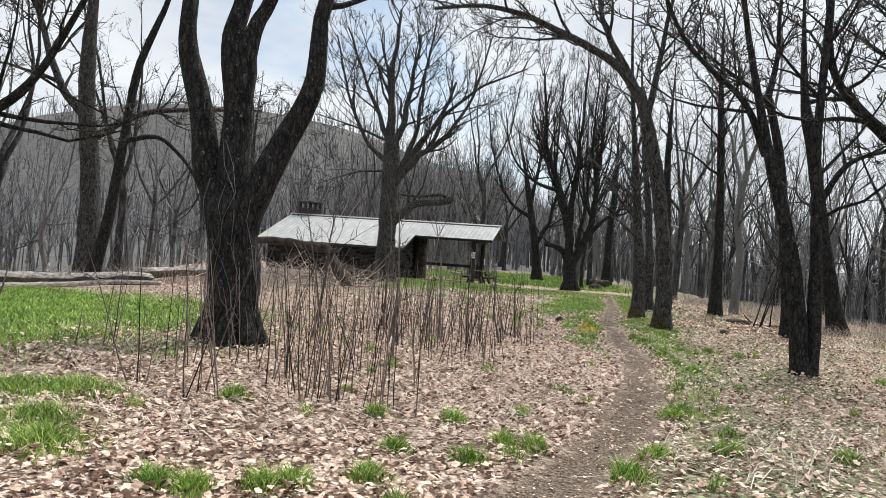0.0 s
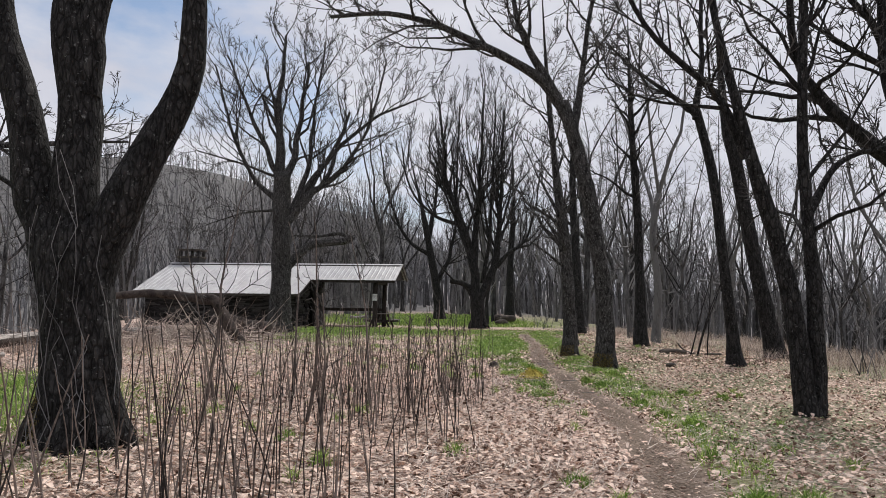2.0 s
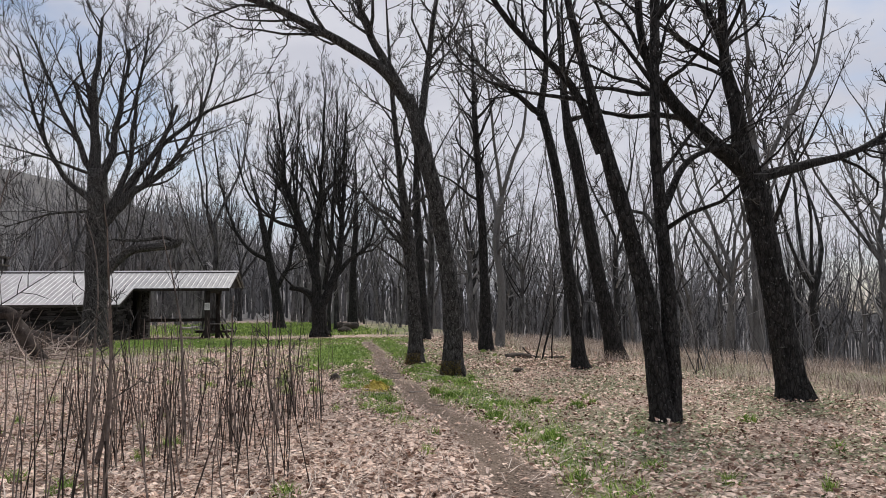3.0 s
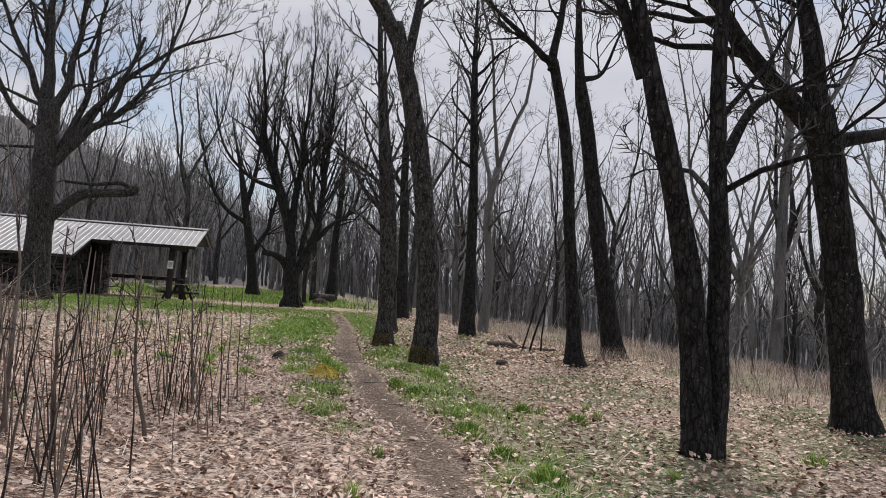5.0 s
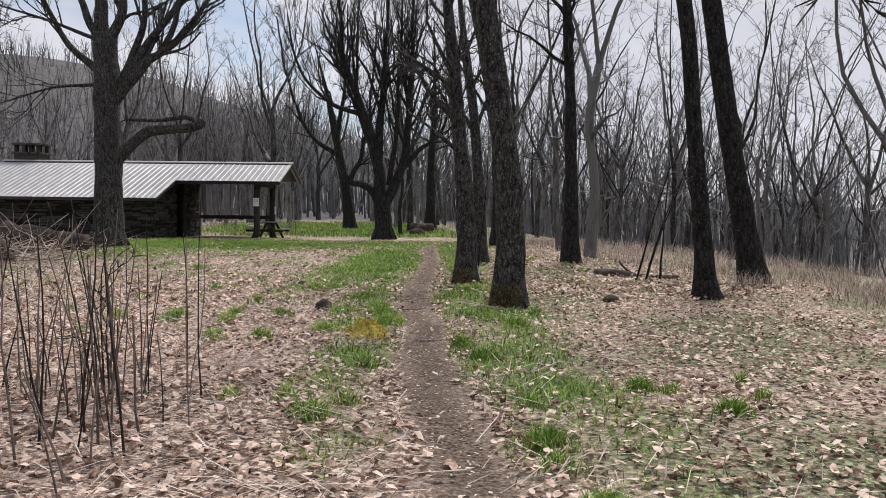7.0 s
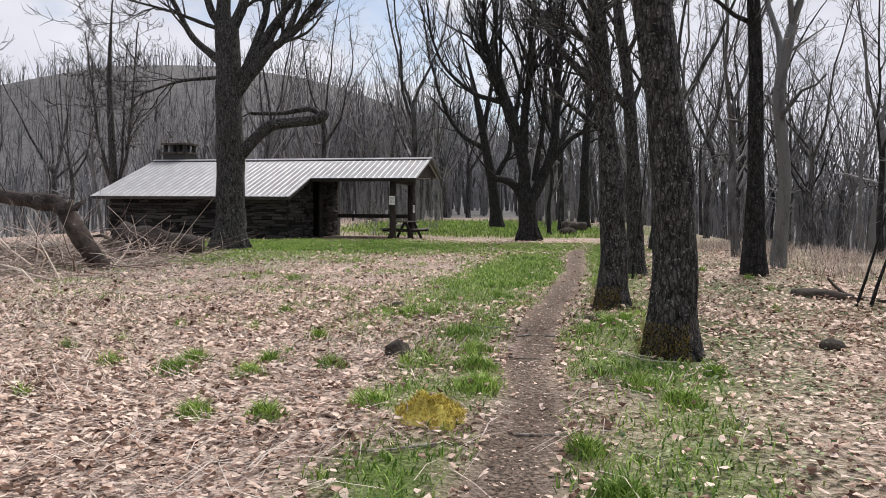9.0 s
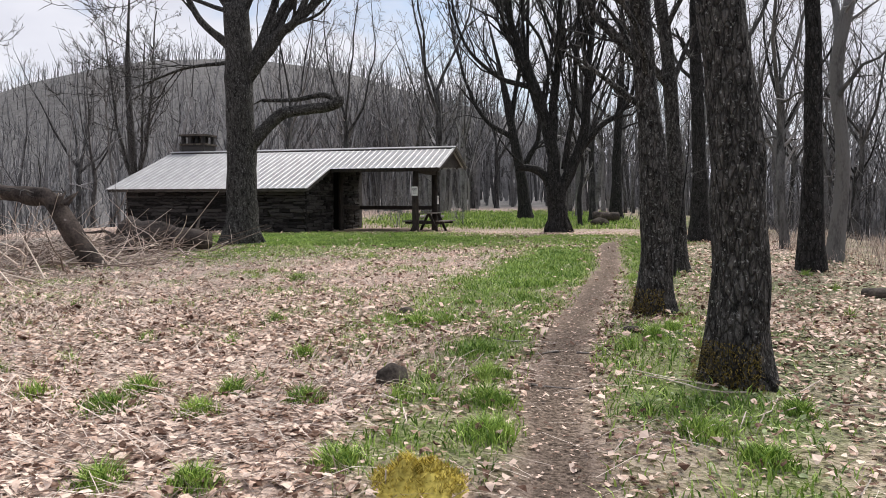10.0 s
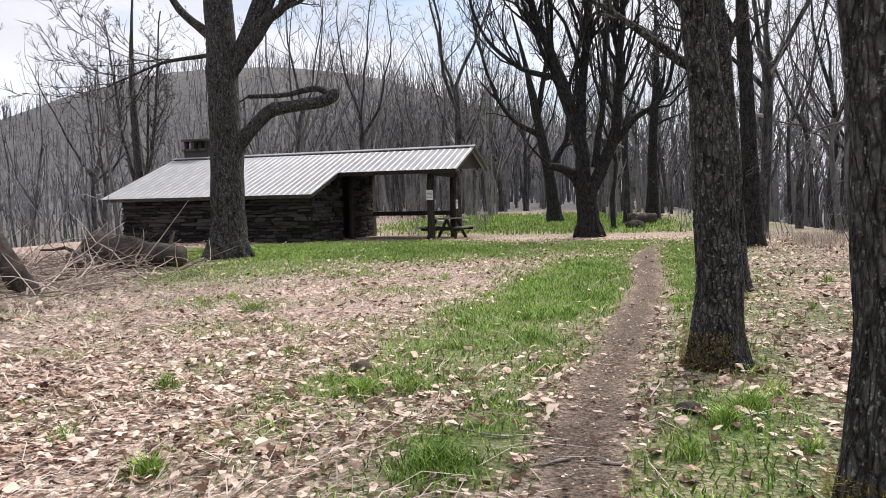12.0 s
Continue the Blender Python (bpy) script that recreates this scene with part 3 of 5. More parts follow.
hero("slender_tree", (8.9, 20.3), [(-0.1, 0, 1.0), (-0.22, 0, 2.0), (-0.47, 0, 4.3), (-0.85, 0, 5.9)], 0.14,
     [([(-0.85, 0, 5.8), (-1.25, 0, 6.15), (-2.0, 0, 6.6), (-3.0, 0, 7.4)], 0.09, 0.02, 8), ([(-0.85, 0, 5.7), (-0.75, 0, 6.6), (-0.7, 0, 9.5)], 0.11, 0.03, 9)],
     "slender dark tree with a flared foot", 12, BARK_DARK, 12, foot=1.9)
hero("slanting_tree", (11.2, 22.7), [(-0.5, 0, 2.2), (-1.05, 0, 5.2), (-1.35, 0, 6.7), (-1.6, 0, 10.5)], 0.2,
     [([(-1.3, 0, 6.4), (-0.7, 0, 6.7), (-0.2, 0, 8.0)], 0.08, 0.02, 7)], "slanting bare tree on the slope", 13, BARK_DARK, 12, branches=8)
hero("many_branched_tree", (9.3, 27.6), [(-0.08, 0, 3.9), (-0.3, 0, 7.6), (-0.4, 0, 11.5)], 0.17, [], "bare tree with many upright side shoots", 14, BARK_DARK, 12, branches=26, reach=2.2, top=0.35)
hero("crooked_tree", (9.2, 14.1), [(-0.22, 0, 1.2), (-0.5, 0, 2.8), (-0.75, 0, 3.7)], 0.205,
     [([(-0.7, 0, 3.4), (-1.45, 0, 4.0), (-2.0, 0, 4.5), (-2.35, 0, 5.1), (-2.6, 0, 7.2)], 0.14, 0.04, 8),
      ([(-0.72, 0, 3.5), (-0.9, 0, 4.6), (-1.0, 0, 5.5), (-1.2, 0, 9.0)], 0.15, 0.04, 9),
      ([(-0.65, 0, 3.3), (0.3, 0, 3.55), (1.5, 0, 3.9), (2.6, 0, 4.6)], 0.1, 0.03, 7)],
     "crooked dark tree with spreading limbs", 15, BARK_DARK, 30, top=0.8)
hero("bent_tree", (6.95, 27.3), [(-0.05, 0, 1.5), (-0.2, 0, 3.5), (-0.55, 0, 6.0), (-0.9, 0, 10.0)], 0.16, [], "bent bare tree with grey bark", 17, BARK, 12, branches=12, top=0.4)
hero("valley_tree", (9.7, 36.7), [(-0.1, 0, 3.0), (-0.3, 0, 7.0), (-0.2, 0, 11.5)], 0.24, [], "tall dark woodland tree", 18, BARK_DARK, 12, branches=20, top=0.4)
hero("woodland_tree", (-9.85, 22.0), [(-0.2, 0, 3.1), (-0.5, 0, 5.5), (-0.5, 0, 8.0), (-0.3, 0, 12.0)], 0.29,
     [([(-0.4, 0, 4.6), (-1.3, 0, 5.6), (-2.2, 0, 7.9), (-2.8, 0, 11.0)], 0.16, 0.04, 14), ([(-0.3, 0, 4.0), (1.2, 0.2, 4.9), (2.9, 0.3, 5.1), (4.5, 0.3, 5.2)], 0.12, 0.03, 10)],
     "thick grey woodland tree behind a fallen log", 19, BARK, 14, top=0.5)
hero("tilted_tree", (-8.9, 20.4), [(0.36, 0, 1.8), (0.6, 0, 3.9), (0.85, 0, 5.8), (1.6, 0, 8.0), (1.9, 0, 11.0)], 0.15,
     [([(0.6, 0, 3.8), (1.6, 0.1, 3.9), (2.6, 0.2, 2.8), (2.9, 0.2, 1.6)], 0.08, 0.02, 7)], "thin tree tilting across the log", 20, BARK_DARK, 12, branches=10, top=0.5)
hero("upswept_tree", (5.1, 57.0), [(-0.3, 0, 2.5), (-0.8, 0, 5.0), (-1.4, 0, 8.0), (-2.4, 0, 12.0)], 0.33,
     [([(-0.35, 0, 2.6), (0.6, 0.2, 4.6), (1.2, 0.2, 8.0), (1.6, 0.3, 13.0)], 0.2, 0.04, 16), ([(-0.7, 0, 4.6), (-2.6, 0, 6.0), (-3.8, 0, 9.0), (-4.6, 0, 13.0)], 0.17, 0.04, 16),
      ([(-0.9, 0.1, 5.5), (-0.4, 0.2, 9.0), (-0.2, 0.2, 14.0)], 0.18, 0.04, 14)],
     "large bare tree with upswept limbs behind the glade", 21, BARK_DARK, 14, reach=3.0, top=0.5)
hero("pathside_tree", (10.3, 58.0), [(0.0, 0, 4.0), (0.2, 0, 8.0), (0.1, 0, 14.0)], 0.3, [], "stout dark tree at the far end of the glade", 22, BARK_DARK, 12, branches=26, reach=3.0, top=0.4)
hero("leafless_tree", (-14.5, 50.0), [(-0.1, 0, 4.0), (-0.2, 0, 8.0), (0.1, 0, 13.0)], 0.22,
     [([(-0.1, 0, 2.2), (-0.8, 0, 5.0), (-1.4, 0, 10.0)], 0.12, 0.03, 12), ([(0.0, 0, 1.6), (0.8, 0, 5.0), (1.3, 0, 10.5)], 0.12, 0.03, 12), ([(0.0, 0.1, 0.4), (0.3, 0.2, 4.0), (0.5, 0.4, 9.0)], 0.1, 0.03, 10)],
     "several-stemmed bare tree beyond the shelter", 23, BARK, 12, branches=12, top=0.4)


def foot_moss(tree, r, foot, span, tall, lo, hi, seed):
    """Brown-green moss furring one side of a tree's foot."""
    q = np.random.RandomState(seed)
    n = 2600
    a = q.uniform(lo, hi, n)
    z = tall * q.rand(n) ** 1.6
    rr = r * (1.06 + (foot - 1) * np.exp(-z / span * 14)) + q.uniform(-0.01, 0.012, n)
    x, y = np.cos(a) * rr, np.sin(a) * rr
    h, w = q.uniform(0.012, 0.035, n), 0.004
    v = np.stack([np.stack([x + np.sin(a) * w, y - np.cos(a) * w, z], 1), np.stack([x - np.sin(a) * w, y + np.cos(a) * w, z], 1),
                  np.stack([x + np.cos(a) * h + q.normal(0, 0.01, n), y + np.sin(a) * h + q.normal(0, 0.01, n), z + q.uniform(-0.01, 0.03, n)], 1)], 1)
    part("moss", arrays_mesh("moss", v, np.arange(n * 3).reshape(n, 3), FOOT_MOSS), FOOT_MOSS, tree, "brown-green moss at the foot")


foot_moss(mossy, 0.2, 1.5, 5.8, 0.36, math.pi * 0.85, math.pi * 1.6, 1)
foot_moss(mossy_2, 0.185, 1.5, 10.5, 0.36, math.pi * 0.8, math.pi * 1.55, 2)
foot_moss(big, 0.335, 1.25, 1.9, 0.5, math.pi * 0.85, math.pi * 1.3, 3)


# ---- woodland: a few grown trees, set out many times ----
def grown(name, seed, tall, r, leaders, label):
    """A crooked stem that divides into a few leaders, each with limbs, branches and twigs."""
    rng = random.Random(seed)
    tree = thing(name, pose(0, 0, 0), label, "tree", "trees of the surrounding woods")
    fork = tall * rng.uniform(0.26, 0.46)
    bow = rng.uniform(-0.35, 0.35)
    line = curve_points([(0, 0, -0.3), (bow * 0.6, rng.uniform(-0.15, 0.15), fork * 0.4), (bow, rng.uniform(-0.25, 0.25), fork * 0.8), (bow * 0.7, rng.uniform(-0.3, 0.3), fork * 1.12)], 10)
    rad = flare(r, 10, 1.5, 0.72)
    wood, twigs = Soup(), Soup()
    wood.tube(line, rad, 8, 0.16)
    turn = rng.uniform(0, 6.28)
    for q in range(leaders):
        a = turn + 6.28 * q / leaders + rng.uniform(-0.4, 0.4)
        out = rng.uniform(0.22, 0.75)
        i = rng.choice((7, 8, 9))
        ln = (tall - fork) * rng.uniform(0.75, 1.1)
        pts = shoot(rng, line[i], (math.cos(a) * out, math.sin(a) * out, 1), ln, 9, 0.13, 0.1)
        lr = taper(rad[i] * rng.uniform(0.55, 0.8), 0.012, 10)
        wood.tube(pts, lr, 6, 0.1, False)
        sprout(rng, wood, twigs, pts, lr, ln * 0.42, 3, 2, 0.08, 0.75, 0.12, 4, 4, 2, 0.2)
        sprout(rng, wood, twigs, pts, lr, ln * 0.24, 7, 1, 0.25, 0.9, 0.08, 3, 5, 1, 0.22)
    sprout(rng, wood, twigs, line, rad, tall * 0.16, 4, 1, 0.35, 1.05, 0.05, 3, 5, 1, 0.24)
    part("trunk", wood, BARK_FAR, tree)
    part("crown", twigs, TWIG_FAR, tree, "bare grey twigs, paled by painted haze")
    return tree


KINDS = [grown("bare_tree", 30 + i, tall, r, leaders, label) for i, (tall, r, leaders, label) in enumerate([
    (13.5, 0.165, 3, "tall bare woodland tree with upswept limbs"),
    (15.0, 0.2, 4, "large bare woodland tree with a full crown"),
    (12.0, 0.115, 2, "slim bare woodland tree dividing in two"),
    (14.0, 0.15, 3, "bare woodland tree with a bent stem"),
    (9.0, 0.07, 2, "young bare woodland tree"),
    (12.5, 0.18, 4, "low-forking bare tree with crooked leaders"),
    (10.5, 0.1, 3, "thin many-twigged woodland tree")])]


HEROES = [(8.9, 20.3), (11.2, 22.7), (9.3, 27.6), (9.2, 14.1), (6.95, 27.3), (9.7, 36.7), (-9.85, 22.0), (-8.9, 20.4), (5.1, 57.0), (10.3, 58.0), (-14.5, 50.0)]


def clear(x, y, margin=0.0):
    """Whether a spot lies outside the glade, the path and the shelter."""
    t = float(trail(y))
    if y < 47:
        inside = -11.5 - margin < x < (11.5 if y < 24 else 10.4) + margin
        if x > t + 4 and y > 28:
            inside = x < t + 2.6
    elif y < 78:
        inside = abs(x - 4.2 - 0.03 * (y - 47)) < 2.3
    else:
        inside = False
    near_hero = any(math.hypot(x - p, y - q) < 1.8 for p, q in HEROES)
    return not inside and not near_hero and not (y < 3 and abs(x) < 7)


rng = random.Random(4)
spots, first = [], set()
tries = 0
while len(spots) < 196 and tries < 20000:
    tries += 1
    a, d = radians(rng.uniform(-62, 66)), 12 + 66 * rng.random() ** 0.72
    x, y = 2 + d * math.sin(a), 4 + d * math.cos(a) * 1.05
    gap = 1.5 if d < 40 else 1.9
    if (x < -9 and y > 36 and rng.random() < 0.85) or (x > 11 and rng.random() < 0.12) or (y > 46 and x < 9 and rng.random() < 0.2):
        continue
    if not clear(x, y) or any((x - p) ** 2 + (y - q) ** 2 < gap * gap for p, q in spots):
        continue
    spots.append((x, y))
for x, y in ((-6, -8), (5, -9), (12, -4), (-13, -2), (14, 5), (-14, 6), (-1, -13)):
    spots.append((x, y))
for i, (x, y) in enumerate(spots):
    which = rng.choices(range(7), (3, 2, 4, 3, 3, 3, 4))[0]
    m = pose(x, y, float(height(x, y)) - 0.05, rng.uniform(-3, 3), rng.uniform(-3, 3), rng.uniform(0, 360))
    s = rng.uniform(0.8, 1.2) * (1.08 if y > 46 else 1.0)
    if which not in first:
        KINDS[which].matrix_basis = m
        first.add(which)
    else:
        copy_thing(KINDS[which], m @ Matrix.Diagonal((s, s, s * rng.uniform(0.9, 1.12), 1)))


def far_woods():
    """Distant trunks and twigs on the slopes, past counting."""
    r = np.random.RandomState(5)
    soup_v, soup_f = [], []
    n = 0

    def blade(p, q, w0, w1, turn):
        nonlocal n
        sx, sy = math.cos(turn), math.sin(turn)
        soup_v.extend([(p[0] - sx * w0, p[1] - sy * w0, p[2]), (p[0] + sx * w0, p[1] + sy * w0, p[2]), (q[0] + sx * w1, q[1] + sy * w1, q[2]), (q[0] - sx * w1, q[1] - sy * w1, q[2])])
        soup_f.append((n, n + 1, n + 2, n + 3))
        n += 4

    def stem(p, way, ln, w0, w1, lift):
        """A bent shoot of two lengths; gives its points."""
        m = (p[0] + way[0] * ln * 0.5, p[1] + way[1] * ln * 0.5, p[2] + way[2] * ln * 0.5)
        q = (m[0] + way[0] * ln * 0.5 * lift + r.normal(0, 0.05) * ln, m[1] + way[1] * ln * 0.5 * lift, m[2] + ln * 0.5)
        turn = r.uniform(-0.7, 0.7)
        blade(p, m, w0, (w0 + w1) / 2, turn)
        blade(m, q, (w0 + w1) / 2, w1, turn)
        return p, m, q

    made = 0
    while made < 7200:
        a = radians(r.uniform(-64, 68))
        d = 62 + 490 * r.rand() ** 1.5
        x, y = 2 + d * math.sin(a), 5 + d * math.cos(a)
        if y < 90 and abs(x - 4.6) < 3 or (d < 230 and r.rand() < np.interp(a, [-0.35, -0.05], [0.8, 0.15])) or (a > 0.05 and r.rand() < 0.5):
            continue
        z = float(height(x, y))
        tall = r.uniform(7, 14)
        w = r.uniform(0.06, 0.15) * (1 + d / 500)
        fork = tall * r.uniform(0.25, 0.5)
        top = (x + r.normal(0, 0.35), y, z + fork)
        blade((x, y, z - 0.5), top, w, w * 0.75, 0.0)
        blade((x, y, z - 0.5), top, w, w * 0.75, 1.57)
        thick = 1 + d / 220
        for _ in range(2 + r.randint(3)):
            b = r.uniform(0, 6.28)
            out = r.uniform(0.15, 0.6)
            line = stem(top, (math.cos(b) * out, math.sin(b) * out, 0.9), (tall - fork) * r.uniform(0.7, 1.1), w * 0.55, 0.012 * thick, 0.4)
            for _ in range(6 if d < 130 else 2 if d < 240 else 0):
                k = r.randint(2)
                s = r.rand()
                p = tuple(line[k][c] + (line[k + 1][c] - line[k][c]) * s for c in range(3))
                b = r.uniform(0, 6.28)
                stem(p, (math.cos(b) * 0.8, math.sin(b) * 0.8, 0.5), tall * r.uniform(0.12, 0.26), 0.017 * thick, 0.006 * thick, 0.5)
        made += 1
    me = bpy.data.meshes.new("far_woods")
    me.from_pydata(soup_v, [], soup_f)
    # pale twig tone carries the haze over the slopes
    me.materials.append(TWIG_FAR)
    tagged(new("far_woods", me), "distant bare grey woods covering the hillside", "woods", kind="stuff")


far_woods()


def underbrush():
    """Grey leafless shrubs along the wood's edge."""
    r = random.Random(6)
    s = Soup()
    made = 0
    while made < 270:
        a, d = radians(r.uniform(-60, 64)), 14 + 48 * r.random()
        x, y = 2 + d * math.sin(a), 4 + d * math.cos(a)
        if not clear(x, y, -0.8):
            continue
        made += 1
        z = float(height(x, y))
        for _ in range(6):
            b = r.uniform(0, 6.28)
            pts = shoot(r, (x + r.gauss(0, 0.25), y + r.gauss(0, 0.25), z - 0.05), (math.cos(b) * 0.35, math.sin(b) * 0.35, 1), r.uniform(0.8, 2.6), 4, 0.16, 0.05)
            s.tube(pts, taper(0.014, 0.004, 5), 3, cap=False)
            for p in pts[2:]:
                q = shoot(r, p, (r.gauss(0, 0.6), r.gauss(0, 0.6), 0.7), r.uniform(0.3, 0.8), 2, 0.2, 0.1)
                s.tube(q, taper(0.006, 0.003, 3), 3, cap=False)
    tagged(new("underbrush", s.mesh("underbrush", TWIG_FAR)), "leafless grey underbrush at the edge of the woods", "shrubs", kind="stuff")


underbrush()


# ---- the stone shelter ----
TH = 0.19
SX, SY = 1.95, 43.6
SHELTER = Matrix.Translation((SX, SY, 0.1)) @ Matrix.Rotation(math.pi - TH, 4, "Z")
# in the shelter's own frame: x along the ridge from the open end, y towards the front, z up from the floor
RIDGE, SLOPE = 3.37, 0.395
FRONT, LOW, BACK, BREAK, END = 2.2, 4.15, 1.8, 4.35, 12.8


def roof_z(y):
    return RIDGE - SLOPE * abs(y)


def ribbed_sheet(width, length, ribs):
    """One roofing sheet with raised ribs, lying along +y from the ridge, thin but solid."""
    s = Soup()
    xs, zs = [0.0], [0.0]
    for i in range(ribs):
        c = width * (i + 0.5) / ribs
        for dx, dz in ((-0.035, 0), (-0.016, 0.014), (0.016, 0.014), (0.035, 0)):
            xs.append(c + dx)
            zs.append(dz)
    xs.append(width)
    zs.append(0.0)
    n = len(xs)
    for low in (0.0, -0.006):
        for y in (0.0, length):
            for x, z in zip(xs, zs):
                s.v.append(Vector((x, y, z + low)))
    for i in range(n - 1):
        s.f.append((i, i + 1, n + i + 1, n + i))
        s.f.append((2 * n + i, 3 * n + i, 3 * n + i + 1, 2 * n + i + 1))
        s.f.append((n + i, n + i + 1, 3 * n + i + 1, 3 * n + i))
    return s.mesh("roof_panel", ROOF, False)


def plank(parent, name, a, b, w, h, material, label=""):
    """A squared beam from a to b in the parent's frame."""
    a, b = Vector(a), Vector(b)
    s = Soup()
    m = Matrix.Translation((a + b) / 2) @ (b - a).to_track_quat("X", "Z").to_matrix().to_4x4()
    s.box(m, (b - a).length, w, h)
    ob = part(name, s, material, parent, label, False)
    bev = ob.modifiers.new("edge", "BEVEL")
    bev.width, bev.segments = min(w, h) * 0.08, 1
    return ob


def rough_stone(seed):
    r = random.Random(seed)
    bm = bmesh.new()
    bmesh.ops.create_cube(bm, size=1.0)
    bmesh.ops.bevel(bm, geom=bm.edges[:], offset=0.1, segments=1, affect="EDGES")
    for v in bm.verts:
        v.co += Vector((r.uniform(-0.07, 0.07), r.uniform(-0.12, 0.12), r.uniform(-0.14, 0.14)))
    me = bpy.data.meshes.new("stone")
    bm.to_mesh(me)
    bm.free()
    me.materials.append(STONE)
    return me


STONES = [rough_stone(i) for i in range(8)]


def stone_face(wall, a, b, tops, r, inward, row=0.112, long=0.56):
    """Courses of flat stones laid over the wall's face from a to b, up to the height tops(s)."""
    a, b = Vector(a), Vector(b)
    run = (b - a).length
    along = (b - a).normalized()
    turn = math.atan2(along.y, along.x)
    z = 0.0
    while True:
        h = row * r.uniform(0.55, 1.35)
        s = -r.uniform(0, 0.3)
        laid = False
        while s < run:
            ln = long * r.uniform(0.35, 1.9)
            lo, hi = max(s, 0.0), min(s + ln, run)
            if hi - lo > 0.08 and z + h < tops((lo + hi) / 2 / run):
                ob = new("stone", r.choice(STONES))
                ob.parent = wall
                c = a + along * ((lo + hi) / 2)
                ob.matrix_basis = Matrix.Translation((c.x, c.y, z + h / 2)) @ Matrix.Rotation(turn, 4, "Z") @ Matrix.Rotation(r.gauss(0, 0.035), 4, "Y") @ Matrix.Translation((0, inward * r.uniform(-0.02, 0.04), 0)) @ Matrix.Diagonal((hi - lo - 0.015, 0.16, h * r.uniform(0.85, 1.05) - 0.012, 1))
                laid = True
            s += ln
        z += h
        if not laid or z > 4:
            break


def build_shelter():
    r = random.Random(12)
    sh = thing("stone_shelter", SHELTER, "low stone trail shelter with a ribbed metal roof and open porch", "shelter")
    # walls of the closed part
    wx0, wx1, wy0, wy1 = BREAK + 0.3, END - 0.45, -1.65, LOW - 0.45
    low_top = roof_z(wy1) - 0.08
    s = Soup()
    s.box(Matrix.Translation(((wx0 + wx1) / 2, wy1 - 0.17, low_top / 2 - 0.1)), wx1 - wx0, 0.26, low_top + 0.2)
    front = part("front_wall", s, MORTAR, sh, "dark dry-laid stone wall", False)
    s = Soup()
    s.box(Matrix.Translation(((wx0 + wx1) / 2, wy0, roof_z(wy0) / 2 - 0.15)), wx1 - wx0, 0.3, roof_z(wy0))
    part("back_wall", s, STONE, sh, "", False)

    def end_wall(x, y0, y1):
        q = Soup()
        base = len(q.v)
        ys = sorted({y0, y1} | ({0.0} if y0 < 0 < y1 else set()))
        for xx in (x - 0.13, x + 0.13):
            for y in ys:
                q.v.append(Vector((xx, y, -0.2)))
                q.v.append(Vector((xx, y, roof_z(y) - 0.09)))
        m = len(ys) * 2
        for i in range(len(ys) - 1):
            j = base + 2 * i
            q.f += [(j, j + 2, j + 3, j + 1), (j + m, j + m + 1, j + m + 3, j + m + 2), (j + 1, j + 3, j + m + 3, j + m + 1)]
        q.f += [(base, base + 1, base + m + 1, base + m), (base + m - 2, base + 2 * m - 2, base + 2 * m - 1, base + m - 1)]
        return part("end_wall", q, MORTAR, sh, "dark dry-laid stone wall", False)

    near = end_wall(wx0 + 0.17, 1.25, wy1 - 0.31)
    inner = end_wall(wx0 + 0.17, wy0 + 0.16, 0.5)
    end_wall(wx1 - 0.13, wy0 + 0.16, wy1 - 0.31)
    # porch: posts, beams, rail
    for x, y, rad in ((1.05, FRONT - 0.45, 0.12), (1.05, -BACK + 1.0, 0.12), (BREAK + 0.1, 0.9, 0.1)):
        q = Soup()
        top = roof_z(y) - 0.26
        q.tube([(x, y, -0.1), (x + 0.01, y, top * 0.5), (x, y + 0.01, top)], [rad * 1.08, rad, rad * 0.96], 12, 0.08)
        part("post", q, TIMBER, sh)
    for y in (FRONT - 0.45, -BACK + 1.0):
        plank(sh, "beam", (0.25, y, roof_z(y) - 0.17), (BREAK + 0.4, y, roof_z(y) - 0.17), 0.15, 0.2, TIMBER)
    plank(sh, "ridge_beam", (0.2, 0, RIDGE - 0.16), (END - 0.3, 0, RIDGE - 0.16), 0.12, 0.2, TIMBER)
    plank(sh, "tie_beam", (1.05, -BACK + 0.5, roof_z(FRONT) - 0.12), (1.05, FRONT - 0.5, roof_z(FRONT) - 0.12), 0.13, 0.16, TIMBER)
    plank(sh, "rail", (1.1, -BACK + 1.0, 0.98), (BREAK + 0.32, -BACK + 1.0, 0.98), 0.09, 0.16, TIMBER)
    plank(sh, "rail", (BREAK + 0.02, 0.9, 1.0), (BREAK + 0.02, -1.2, 1.0), 0.09, 0.14, TIMBER)
    for i in range(7):
        x = 0.35 + i * 0.65
        plank(sh, "rafter", (x, 0.05, roof_z(0.05) - 0.075), (x, FRONT - 0.08, roof_z(FRONT - 0.08) - 0.075), 0.06, 0.11, TIMBER)
        plank(sh, "rafter", (x, -0.05, roof_z(0.05) - 0.075), (x, -BACK + 0.08, roof_z(BACK - 0.08) - 0.075), 0.06, 0.11, TIMBER)
    # fascia boards
    plank(sh, "fascia", (0.0, FRONT, roof_z(FRONT) - 0.09), (BREAK, FRONT, roof_z(FRONT) - 0.09), 0.04, 0.14, TIMBER)
    plank(sh, "fascia", (BREAK, LOW, roof_z(LOW) - 0.08), (END, LOW, roof_z(LOW) - 0.08), 0.04, 0.13, FASCIA, "grey weathered board")
    plank(sh, "fascia", (BREAK, FRONT, roof_z(FRONT) - 0.08), (BREAK, LOW, roof_z(LOW) - 0.08), 0.04, 0.12, FASCIA, "grey weathered board")
